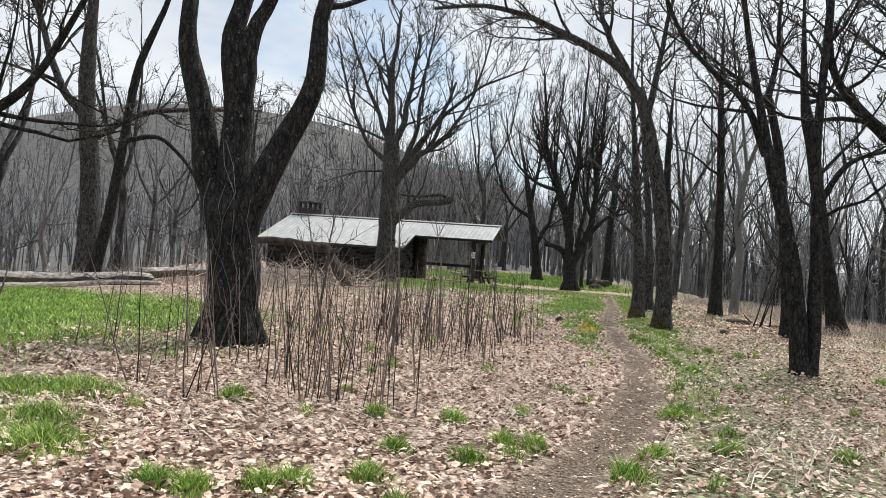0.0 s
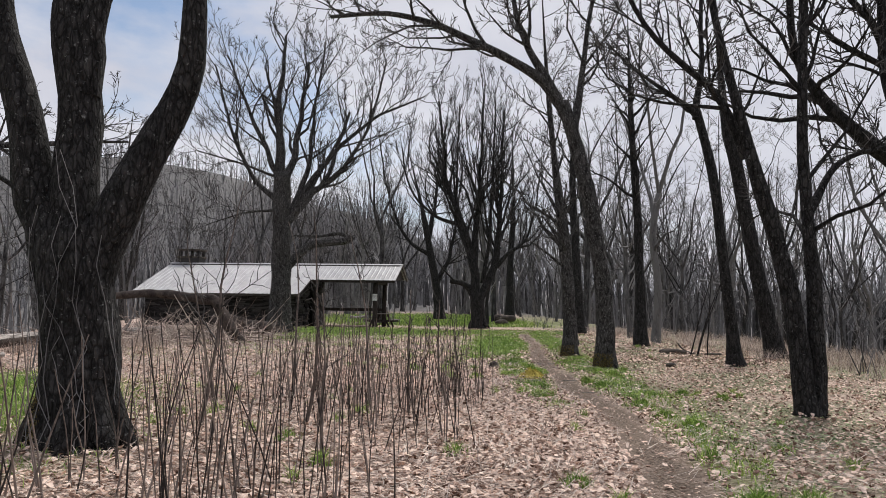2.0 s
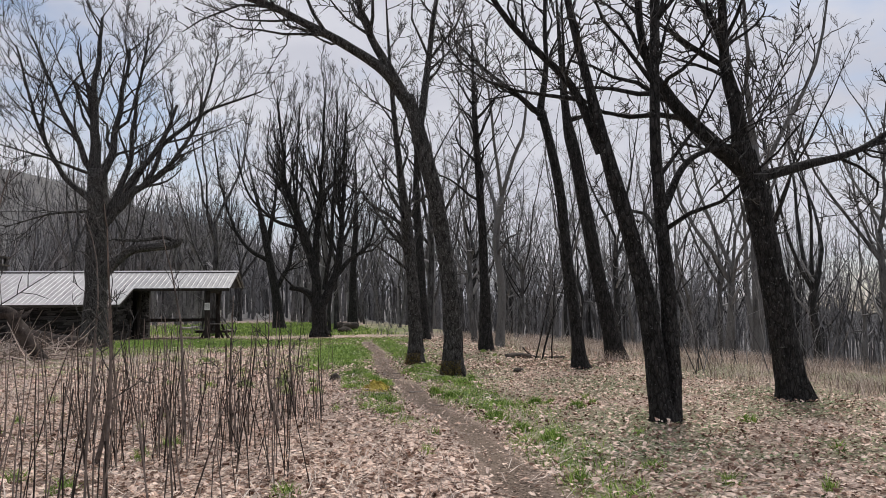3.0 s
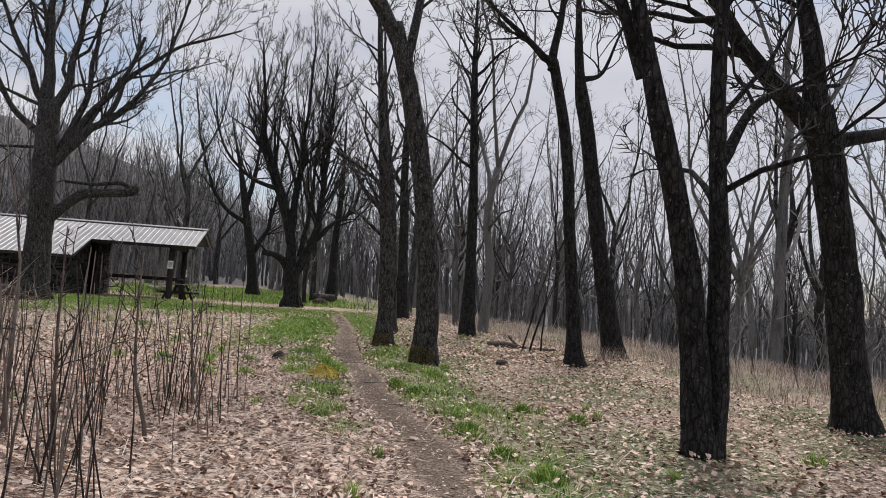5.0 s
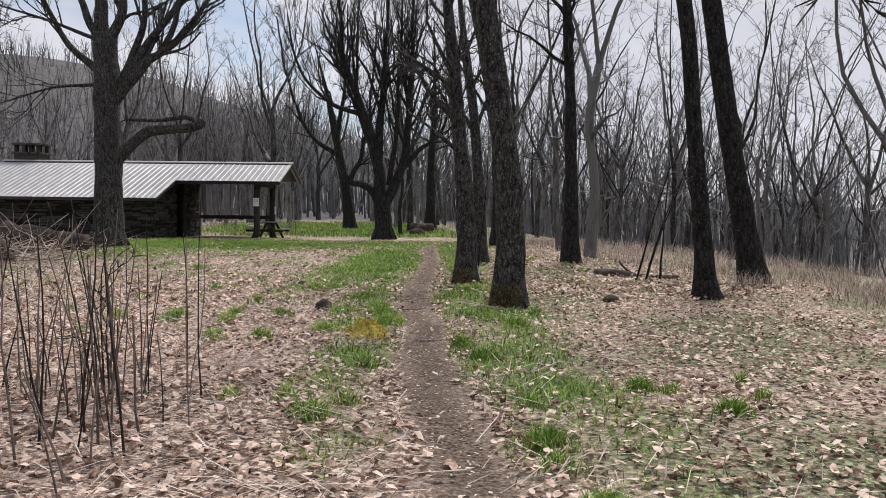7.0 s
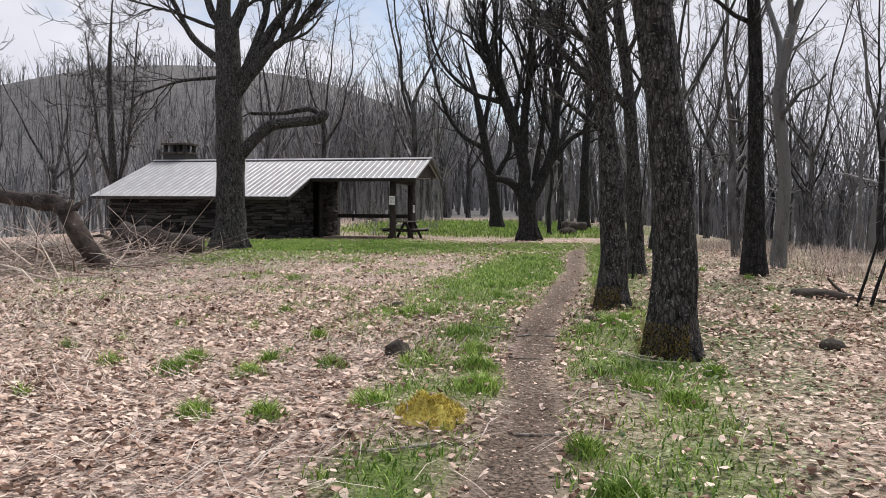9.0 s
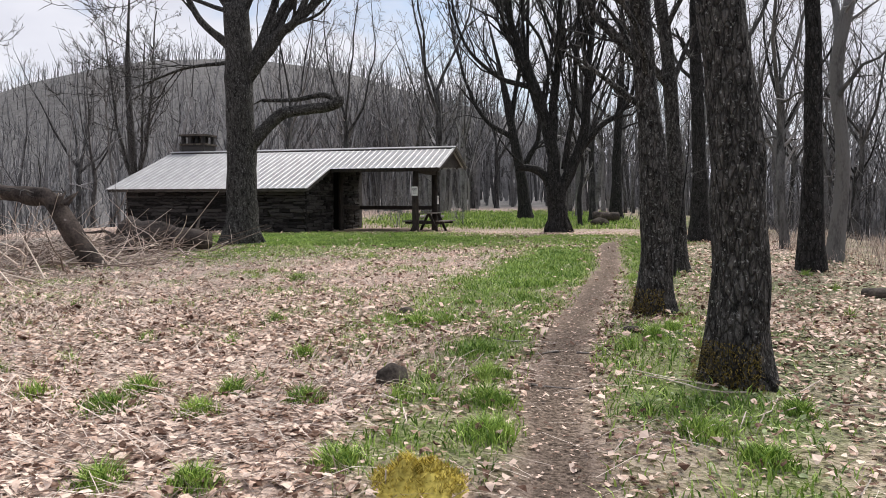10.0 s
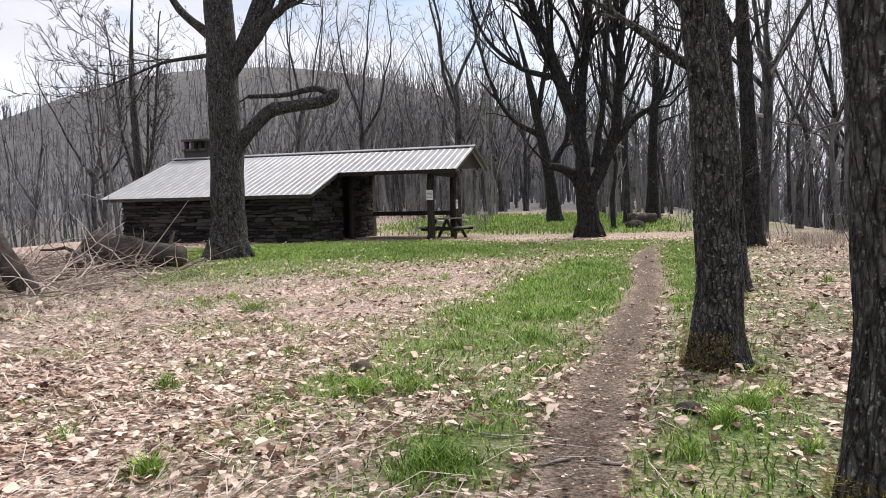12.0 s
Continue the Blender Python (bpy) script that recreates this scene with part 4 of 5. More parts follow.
    plank(sh, "fascia", (0, 0.0, RIDGE - 0.085), (0, FRONT, roof_z(FRONT) - 0.085), 0.04, 0.12, FASCIA, "grey weathered board")
    plank(sh, "fascia", (0, 0.0, RIDGE - 0.085), (0, -BACK, roof_z(BACK) - 0.085), 0.04, 0.12, FASCIA, "grey weathered board")
    plank(sh, "fascia", (END, 0.0, RIDGE - 0.085), (END, LOW, roof_z(LOW) - 0.085), 0.04, 0.12, FASCIA)
    q = Soup()
    q.v = [Vector(p) for p in ((0.12, FRONT - 0.2, roof_z(FRONT) - 0.03), (0.12, -BACK + 0.2, roof_z(BACK) - 0.03), (0.12, 0, RIDGE - 0.14), (0.15, FRONT - 0.2, roof_z(FRONT) - 0.03), (0.15, -BACK + 0.2, roof_z(BACK) - 0.03), (0.15, 0, RIDGE - 0.14))]
    q.f = [(0, 1, 2), (5, 4, 3), (0, 3, 4, 1), (1, 4, 5, 2), (2, 5, 3, 0)]
    part("gable_board", q, TIMBER, sh, "", False)
    # roof sheets
    run = math.hypot(1, SLOPE)
    lean = Matrix.Rotation(-math.atan(SLOPE), 4, "X")
    step = 0.72
    sheets = {}

    def sheet(x, width, reach, back=False):
        key = (round(width, 3), round(reach, 3))
        if key not in sheets:
            sheets[key] = ribbed_sheet(width, reach * run, 3)
        ob = new("roof_panel", sheets[key])
        ob.parent = sh
        if back:
            ob.matrix_basis = Matrix.Translation((x + width, -0.02, RIDGE)) @ Matrix.Rotation(math.pi, 4, "Z") @ lean
        else:
            ob.matrix_basis = Matrix.Translation((x, 0.02, RIDGE)) @ lean

    n1, n2 = 6, 12
    for i in range(n1):
        sheet(-0.06 + i * (BREAK / n1), BREAK / n1, FRONT + 0.08)
    for i in range(n2):
        sheet(BREAK - 0.06 + i * ((END - BREAK + 0.12) / n2), (END - BREAK + 0.12) / n2, LOW + 0.08)
    for i in range(n1 + n2):
        w = (END + 0.12) / (n1 + n2)
        sheet(-0.06 + i * w, w, BACK + 0.08, True)
    q = Soup()
    for y0, y1 in ((0.0, 0.17), (0.0, -0.17)):
        q.box(Matrix.Translation((END / 2, y1 / 2, RIDGE + 0.045 - 0.03)) @ Matrix.Rotation(-math.atan(SLOPE) * (1 if y1 > 0 else -1), 4, "X"), END + 0.16, 0.18, 0.012)
    part("ridge_cap", q, ROOF, sh, "", False)
    # ridge vent: solid dark strips stand in for the shade in its gap
    for sgn in (-1, 1):
        q = Soup()
        q.box(Matrix.Translation((END / 2, sgn * 0.2, roof_z(0.2) + 0.022)) @ Matrix.Rotation(-math.atan(SLOPE) * sgn, 4, "X"), END - 0.1, 0.06, 0.036)
        part("ridge_vent", q, TIMBER, sh, "dark strip for the shaded vent gap under the ridge cap", False)
    # chimney behind the ridge: stone stack and a slab on short pillars
    cx, cy = END - 0.85, -0.6
    q = Soup()
    q.box(Matrix.Translation((cx, cy, 1.87)), 1.15, 0.85, 3.75)
    stack = part("chimney", q, STONE, sh, "stone chimney with a slab cap on pillars", False)
    for dx in (-0.5, -0.17, 0.17, 0.5):
        for dy in (-0.35, 0.35):
            q = Soup()
            q.box(Matrix.Translation((cx + dx, cy + dy, 3.93)), 0.14, 0.12, 0.34)
            part("pillar", q, STONE, stack, "", False)
    q = Soup()
    q.box(Matrix.Translation((cx, cy, 4.14)), 1.3, 1.0, 0.08)
    part("cap_slab", q, ROCK, stack, "", False)
    q = Soup()
    q.box(Matrix.Translation((cx, cy, 3.74)), 1.3, 1.0, 0.08)
    part("ledge", q, ROCK, stack, "", False)
    # the slate floor of the porch
    q = Soup()
    q.box(Matrix.Translation((BREAK / 2 + 0.2, 0.2, -0.02)), BREAK - 0.4, 3.4, 0.1)
    part("porch_floor", q, MORTAR, sh, "", False)
    stone_face(front, (wx0, wy1 - 0.04, 0), (wx1, wy1 - 0.04, 0), lambda s_: low_top, r, 1)
    stone_face(near, (wx0 + 0.04, wy1 - 0.1, 0), (wx0 + 0.04, 1.25, 0), lambda s_: roof_z(wy1 - 0.1 + (1.25 - wy1 + 0.1) * s_) - 0.1, r, 1, long=0.4)
    stone_face(inner, (wx0 + 0.04, 0.5, 0), (wx0 + 0.04, wy0 + 0.16, 0), lambda s_: roof_z(0.5 + (wy0 - 0.34) * s_) - 0.1, r, 1, long=0.4)
    return sh


build_shelter()


def notice(m):
    s = Soup()
    s.box(Matrix(), 0.24, 0.012, 0.34)
    ob = thing("paper_notice", m, "white paper notice pinned to a porch post", "notice")
    part("sheet", s, PAPER, ob, "", False)
    for i in range(5):
        q = Soup()
        q.box(Matrix.Translation((0, 0.008, 0.1 - i * 0.045)), 0.17, 0.003, 0.014)
        part("text_line", q, INK, ob, "", False)


notice(SHELTER @ pose(1.05, FRONT - 0.45 + 0.13, 1.62))
notice(SHELTER @ pose(0.92, -BACK + 1.0, 1.3, 0, 0, 90))


def picnic_table(m):
    t = thing("picnic_table", m, "weathered plank picnic table with two bench seats on the porch", "table")
    for i in range(5):
        plank(t, "top_board", (-0.9, -0.3 + i * 0.15, 0.75), (0.9, -0.3 + i * 0.15, 0.75), 0.14, 0.04, BOARD)
    for y in (-0.68, 0.68):
        for d in (-0.075, 0.075):
            plank(t, "seat_board", (-0.9, y + d, 0.44), (0.9, y + d, 0.44), 0.14, 0.045, BOARD)
    for x in (-0.62, 0.62):
        plank(t, "seat_bearer", (x, -0.8, 0.38), (x, 0.8, 0.38), 0.05, 0.1, TIMBER)
        for sgn in (-1, 1):
            plank(t, "leg", (x + 0.06, sgn * 0.55, 0.0), (x + 0.06, sgn * 0.2, 0.72), 0.05, 0.1, TIMBER)


picnic_table(SHELTER @ pose(1.0, 0.15, 0.03, 0, 0, 90))


# ---- fallen wood ----
def log(name, a, b, r0, r1, label, seed, material=DEADWOOD, bends=3, stubs=3, bark=False):
    rg = random.Random(seed)
    a, b = Vector(a), Vector(b)
    base = a.copy()
    ob = thing(name, Matrix.Translation(base), label, "log")
    pts = [(a - base).lerp(b - base, i / (bends + 1)) + Vector((rg.gauss(0, 0.12), rg.gauss(0, 0.12), rg.gauss(0, 0.04) if 0 < i <= bends else 0)) for i in range(bends + 2)]
    line = curve_points(pts, 22)
    rad = taper(r0, r1, 22)
    s = Soup()
    s.tube(line, rad, 14, 0.26)
    s.f.append(tuple(range(13, -1, -1)))
    part("trunk", s, material, ob)
    # bark shell below the log; its dark colour also paints the underside's shadow
    if bark:
        q = Soup()
        arc = [radians(200 + 220 * k / 9 * (-1)) for k in range(10)]
        for i in range(22):
            d = (line[min(i + 1, 21)] - line[max(i - 1, 0)]).normalized()
            n = d.cross(Vector((0, 0, 1))).normalized()
            up = n.cross(d)
            for k, a in enumerate(arc):
                slip = 0.35 * noise.noise(Vector((i * 0.45, k // 5, seed))) if k in (0, 9) else 0
                rr = rad[i] * (1.1 + 0.12 * noise.noise(Vector((i * 0.7, k * 0.6, seed))))
                q.v.append(line[i] + n * (math.cos(a + 3.14 + slip) * rr) + up * (math.sin(a + 3.14 + slip) * rr))
        for i in range(21):
            for k in range(9):
                a = i * 10 + k
                q.f.append((a, a + 1, a + 11, a + 10))
        part("bark", q, BROKEN, ob, "bark left on the underside, darkened for its shade")
    for _ in range(stubs):
        i = rg.randrange(4, 19)
        q = Soup()
        p = shoot(rg, line[i], (rg.gauss(0, 0.6), rg.gauss(0, 0.6), rg.uniform(0.1, 0.7)), rg.uniform(0.3, 1.1), 4, 0.2, 0)
        q.tube(p, taper(rad[i] * 0.4, 0.02, 5), 6, 0.2)
        part("branch_stub", q, material, ob)
    return ob


def on(x, y, dz=0.0):
    return (x, y, float(height(x, y)) + dz)


log("fallen_log", on(-9.6, 16.4, 0.17), on(-7.3, 20.6, 0.16), 0.2, 0.16, "bleached fallen trunk lying in the grass", 1, bark=True)
log("fallen_log", on(-8.1, 21.0, 0.3), on(-6.7, 31.5, 0.2), 0.15, 0.11, "bleached fallen trunk with peeling bark", 2, bark=True)
log("fallen_pole", on(-8.9, 15.0, 0.08), on(-6.95, 20.2, 0.1), 0.08, 0.05, "thin pale fallen stem", 3, stubs=1)
log("mossy_log", on(8.7, 24.3, 0.02), on(9.8, 23.1, 0.02), 0.09, 0.07, "short dark mossy log on the slope", 4, ROCK, 2, 1)
log("split_log", on(-4.9, 31.6, 0.42), on(-3.1, 31.0, 0.3), 0.42, 0.22, "thick broken log end lying by the brush", 5, BROKEN, 2, 2)
log("log_billet", on(-5.3, 31.0, 0.2), on(-4.0, 30.4, 0.14), 0.2, 0.1, "dark broken log piece", 6, BROKEN, 2, 1)
log("far_log", on(-1.2, 56, 0.15), on(0.4, 56.4, 0.15), 0.14, 0.1, "pale log lying behind the shelter", 7, stubs=0)
log("cut_log", on(8.4, 53.0, 0.25), on(9.7, 53.4, 0.25), 0.28, 0.25, "short dark log beside the path", 8, BROKEN, 1, 0)


def snapped_trunk():
    x, y = -3.4, 27.0
    t = thing("snapped_trunk", pose(x, y, float(height(x, y)) - 0.05), "snapped leaning trunk with pale broken wood", "tree")
    s = Soup()
    line = curve_points([(0.1, 0.1, -0.05), (-0.2, 0, 0.45), (-0.5, -0.1, 0.95), (-0.72, -0.15, 1.28), (-1.0, -0.15, 1.34), (-1.6, -0.1, 1.42), (-2.6, 0.1, 1.5), (-3.8, 0.2, 1.4)], 30)
    s.tube(line, taper(0.2, 0.11, 30), 16, 0.38)
    for q in range(6):
        s.tube([(-0.62 + 0.05 * q, -0.2, 1.2), (-0.5 + 0.06 * q, -0.25 + 0.03 * q, 1.36 + 0.04 * (q % 3))], [0.05, 0.008], 4)
    part("trunk", s, BROKEN, t)
    rg = random.Random(3)
    q = Soup()
    for _ in range(12):
        i = rg.randrange(8, 25)
        p = shoot(rg, line[i], (rg.gauss(0, 0.5), rg.gauss(0, 0.5), 0.4), rg.uniform(0.3, 1.0), 4, 0.25, -0.05)
        q.tube(p, taper(0.02, 0.005, 5), 4, cap=False)
    part("crown", q, TWIG, t)


snapped_trunk()


def field_stone(name, x, y, sx, sy, sz, seed, label, material=ROCK):
    bm = bmesh.new()
    bmesh.ops.create_icosphere(bm, subdivisions=3, radius=1.0)
    for v in bm.verts:
        k = 1 + 0.22 * noise.noise(v.co * 1.3 + Vector((seed, 0, 0))) + 0.08 * noise.noise(v.co * 4 + Vector((0, seed, 0)))
        v.co = Vector((v.co.x * sx * k, v.co.y * sy * k, v.co.z * sz * k))
    me = bpy.data.meshes.new(name)
    bm.to_mesh(me)
    bm.free()
    me.materials.append(material)
    me.polygons.foreach_set("use_smooth", [True] * len(me.polygons))
    ob = new(name, me)
    ob.matrix_basis = pose(x, y, float(height(x, y)) + sz * 0.45, 0, 0, seed * 40)
    return tagged(ob, label, "stone")


field_stone("field_stone", 3.22, 19.3, 0.12, 0.09, 0.1, 1, "dark rounded stone among dead leaves")
field_stone("field_stone", 2.9, 22.4, 0.1, 0.08, 0.06, 2, "small dark stone in the litter")
field_stone("field_stone", 7.3, 20.1, 0.13, 0.1, 0.07, 3, "small brown stone on the slope")
field_stone("boulder", 8.4, 50.0, 0.42, 0.34, 0.24, 4, "grey boulder in the far grass")
field_stone("field_stone", 5.2, 21.3, 0.1, 0.07, 0.04, 5, "flat stone at the path's edge")


# ---- ground cover ----
def scatter(r, count, x0, x1, y0, y1, keep, near=0.0):
    """Random spots in a rectangle, kept by a chance that depends on the place."""
    xs, ys = np.empty(0), np.empty(0)
    while len(xs) < count:
        x = r.uniform(x0, x1, count)
        y = y0 + (y1 - y0) * r.rand(count) ** (1 + near)
        rim = ease((x - x0) / 2.5) * ease((x1 - x) / 2.5) * ease((y1 - y) / 4 + 0.2) * ease((y - y0) / 0.6)
        ok = r.rand(count) < keep(x, y) * rim
        xs, ys = np.concatenate([xs, x[ok]]), np.concatenate([ys, y[ok]])
    return xs[:count], ys[:count]


def litter(name, count, box, size, keep, material, label, category, seed, near=0.4, flat=0.55):
    """Curled dead leaves: a pointed outline folded along its rib."""
    r = np.random.RandomState(seed)
    x, y = scatter(r, count, *box, keep, near)
    z = height(x, y) + r.uniform(0.002, 0.03, count)
    a = r.uniform(0, 2 * np.pi, count)
    ln = size * r.uniform(0.5, 1.25, count)
    wd = ln * r.uniform(0.22, 0.48, count)
    curl = ln * r.uniform(-0.15, flat, count)
    tilt = r.uniform(-0.65, 0.65, count)
    ca, sa = np.cos(a), np.sin(a)

    def at(u, v, w):
        w = w + u * tilt
        return np.stack([x + u * ca - v * sa, y + u * sa + v * ca, z + np.abs(w)], 1)

    o = np.zeros(count)
    j = r.uniform(0.5, 1.45, (6, count))
    v = np.stack([at(-ln * 0.55, o, curl * 0.7), at(-ln * 0.3 * j[0], wd * 0.7 * j[1], curl * j[0]), at(ln * 0.18, wd * j[2], curl * 1.3), at(ln * 0.5 * j[5], wd * 0.25, curl * 0.4 * j[3]),
                  at(ln * 0.25 * j[4], -wd * 0.9, curl), at(-ln * 0.2, -wd * 0.85 * j[3], curl * j[5])], 1)
    i = np.arange(count)[:, None] * 6
    f = np.concatenate([i + np.array([[0, 5, 1]]), i + np.array([[1, 5, 2]]), i + np.array([[2, 5, 4]]), i + np.array([[2, 4, 3]])])
    tagged(new(name, arrays_mesh(name, v, f, material)), label, category, kind="stuff")


def blades(name, x, y, tall, wide, bend, material, label, category, seed):
    """Grass blades: three faces each, bowed to one side."""
    r = np.random.RandomState(seed)
    n = len(x)
    z = height(x, y) - 0.01
    a, b = r.uniform(0, 2 * np.pi, n), r.uniform(0, 2 * np.pi, n)
    h = tall * r.uniform(0.5, 1.15, n)
    w = wide * r.uniform(0.7, 1.2, n)
    k = bend * h * r.uniform(0.3, 1.3, n)
    dx, dy, bx, by = np.cos(a) * w, np.sin(a) * w, np.cos(b) * k, np.sin(b) * k

    def at(side, s):
        return np.stack([x + side * dx + bx * s * s, y + side * dy + by * s * s, z + h * s * (1 - 0.25 * bend * s)], 1)

    v = np.stack([at(-1, 0), at(1, 0), at(0.8, 0.55), at(-0.8, 0.55), at(0, 1.0)], 1)
    i = np.arange(n)[:, None] * 5
    q = np.concatenate([i + np.array([[0, 1, 2]]), i + np.array([[0, 2, 3]]), i + np.array([[3, 2, 4]])])
    tagged(new(name, arrays_mesh(name, v, q, material)), label, category, kind="stuff")


def bare(x, y):
    return (1 - 0.96 * turf_mask(x, y)) * (1 - 0.955 * soil_mask(x, y))


litter("dead_leaves", 122000, (-8, 11.5, 2.0, 25), 0.055, lambda x, y: bare(x, y) * np.where(x > trail(y) + 0.5, 0.55, 1.0), LEAF, "dry tan oak leaves covering the ground", "leaves", 21)
litter("far_dead_leaves", 22000, (-10, 13, 20, 42), 0.08, bare, LEAF, "dry tan leaves on the open ground", "leaves", 22, 0.2)
litter("low_herbs", 26000, (2, 14, 4, 34), 0.04, lambda x, y: (1 - soil_mask(x, y)) * herb_mask(x, y), HERB, "small grey-green herbs among the leaves", "herbs", 23, 0.3, 0.5)
litter("path_crumbs", 3000, (-1, 9, 3, 34), 0.024, lambda x, y: soil_mask(x, y) * (y < 40), LEAF, "leaf crumbs trodden into the path", "leaves", 24, 0.3, 0.2)
r = np.random.RandomState(31)
gx, gy = scatter(r, 122000, -7, 11, 8, 44, lambda x, y: turf_mask(x, y) ** 1.2 * np.where(x < -2, 1.0, 0.4 + 0.8 * ease(0.4 + 0.8 * wave(x, y, 0.22, 2.0) + 0.5 * wave(x, y, 0.6, 4.0))), 0.1)
blades("grass", gx, gy, 0.1, 0.0055, 0.75, GRASS, "fresh green spring grass", "grass", 32)
gx, gy = scatter(r, 46000, -12.5, -1.8, 7, 19, lambda x, y: turf_mask(x, y) ** 1.2, 0.0)
blades("lawn", gx, gy, 0.13, 0.008, 0.7, GRASS, "bright green lawn grass before the fallen log", "grass", 35)
gx, gy = scatter(r, 14000, -5, 12, 45, 76, lambda x, y: turf_mask(x, y), 0.1)
blades("far_grass", gx, gy, 0.2, 0.02, 0.5, GRASS, "sparse green grass behind the shelter", "grass", 33)
gx, gy = scatter(r, 15000, 7.5, 16, 13, 42, lambda x, y: ease((x - 9.2 - 0.03 * (y - 14)) / 2.0) * ease(0.45 + 0.9 * wave(x, y, 0.9, 3.0)), 0.0)
blades("dry_grass", gx, gy, 0.38, 0.004, 0.6, STRAW, "pale dead grass along the wood's edge", "grass", 36)
gx, gy = scatter(r, 7000, -12, -3.2, 21, 36, lambda x, y: ease((-x - 3.5) / 2.0) * ease(0.4 + 0.9 * wave(x, y, 0.8, 5.0)), 0.0)
blades("dead_weeds", gx, gy, 0.5, 0.0035, 0.5, STRAW, "pale dead weeds round the brush heap", "grass", 37)

# tufts: green clumps standing in the litter
TUFTS = r.uniform(0, 1, (110, 4))
tx, ty, th = [], [], []


def tuft(x, y, s, n):
    """One clump: close-set blades, tallest in the middle."""
    px, py = r.normal(0, s, n), r.normal(0, s, n)
    tx.append(x + px)
    ty.append(y + py)
    th.append(0.05 + 0.13 * np.exp(-(px ** 2 + py ** 2) / (2.6 * s * s)))


for u, v, w, q in TUFTS:
    y = 4.3 + 26 * u ** 1.3
    x = float(trail(y)) + (-5.5 * v ** 1.5 - 0.45 if w < 0.66 else 0.45 + 3.2 * v ** 1.7)
    n = int(40 + 90 * q)
    s = 0.025 + 0.045 * q
    tuft(x, y, s, n)
PLACED = ((-1.46, 6.26, 0.4), (-2.15, 7.06, 0.55), (-1.76, 7.25, 0.45), (-1.14, 5.75, 0.4), (-0.22, 5.34, 0.14), (0.0, 5.31, 0.12), (0.31, 5.47, 0.14), (0.46, 5.58, 0.13),
          (0.83, 5.85, 0.13), (1.41, 6.39, 0.15), (0.64, 7.46, 0.13), (1.25, 7.46, 0.14), (1.64, 6.88, 0.12), (2.42, 6.35, 0.2), (2.72, 6.85, 0.14), (3.3, 7.11, 0.14), (-0.55, 7.53, 0.16),
          (0.91, 6.52, 0.12), (1.86, 6.85, 0.12), (3.22, 8.46, 0.12), (4.21, 7.23, 0.1), (0.41, 10.04, 0.1), (3.4, 8.8, 0.11), (2.17, 18.49, 0.13), (1.57, 18.5, 0.17), (2.73, 18.81, 0.14),
          (2.18, 19.01, 0.1), (0.75, 25.53, 0.22), (2.35, 20.16, 0.1), (3.9, 18.86, 0.2), (3.93, 18.2, 0.2), (3.9, 19.5, 0.22), (3.8, 20.3, 0.24), (5.79, 18.82, 0.1), (3.11, 14.42, 0.15),
          (4.4, 12.2, 0.14), (4.38, 13.81, 0.17), (4.36, 12.92, 0.14), (4.6, 16.29, 0.15), (4.5, 16.9, 0.12), (2.15, 17.4, 0.12), (3.2, 17.7, 0.13), (2.6, 17.4, 0.14),
          (1.55, 19.0, 0.15), (5.1, 18.3, 0.18), (5.3, 17.9, 0.16), (3.1, 21.7, 0.16), (3.4, 21.8, 0.14), (5.35, 21.05, 0.12), (5.6, 21.4, 0.12), (5.7, 14.2, 0.12), (5.4, 14.9, 0.12))
for x, y, s in PLACED:
    n = int(s * 2600)
    tuft(x, y, s * 0.5, n)
tx, ty, th = np.concatenate(tx), np.concatenate(ty), np.concatenate(th)
ok = soil_mask(tx, ty) < 0.5
blades("grass_tufts", tx[ok], ty[ok], th[ok], 0.0042, 0.7, GRASS, "green grass tufts in the leaf litter", "grass", 34)


def straw():
    """Bleached stems lying flat in the litter."""
    q = np.random.RandomState(41)
    n = 42000
    x, y = scatter(q, n, -8, 6, 6, 33, lambda x, y: bare(x, y) * np.where(x < trail(y) - 0.6, 0.4 + 0.6 * ease((y - 15) / 6) * ease((1.5 - x) / 3), 0.3), 0.0)
    z = height(x, y) + 0.01
    a, ln, w = 0.3 + 1.3 * wave(x, y, 1.6, 6.0) + q.normal(0, 0.55, n), q.uniform(0.1, 0.6, n), q.uniform(0.0014, 0.0042, n)
    rise = q.uniform(0, 0.1, n)
    dx, dy, sx, sy = np.cos(a) * ln / 2, np.sin(a) * ln / 2, -np.sin(a) * w, np.cos(a) * w

    def at(t, s, h):
        return np.stack([x + t * dx + s * sx, y + t * dy + s * sy, z + h], 1)

    v = np.stack([at(-1, -1, 0), at(-1, 1, 0), at(0, 1, rise), at(0, -1, rise), at(1, 1, rise * 0.4), at(1, -1, rise * 0.4)], 1)
    i = np.arange(n)[:, None] * 6
    f = np.concatenate([i + np.array([[0, 1, 2, 3]]), i + np.array([[3, 2, 4, 5]])])
    tagged(new("straw", arrays_mesh("straw", v, f, STRAW)), "bleached dead stems lying in the litter", "straw", kind="stuff")


straw()


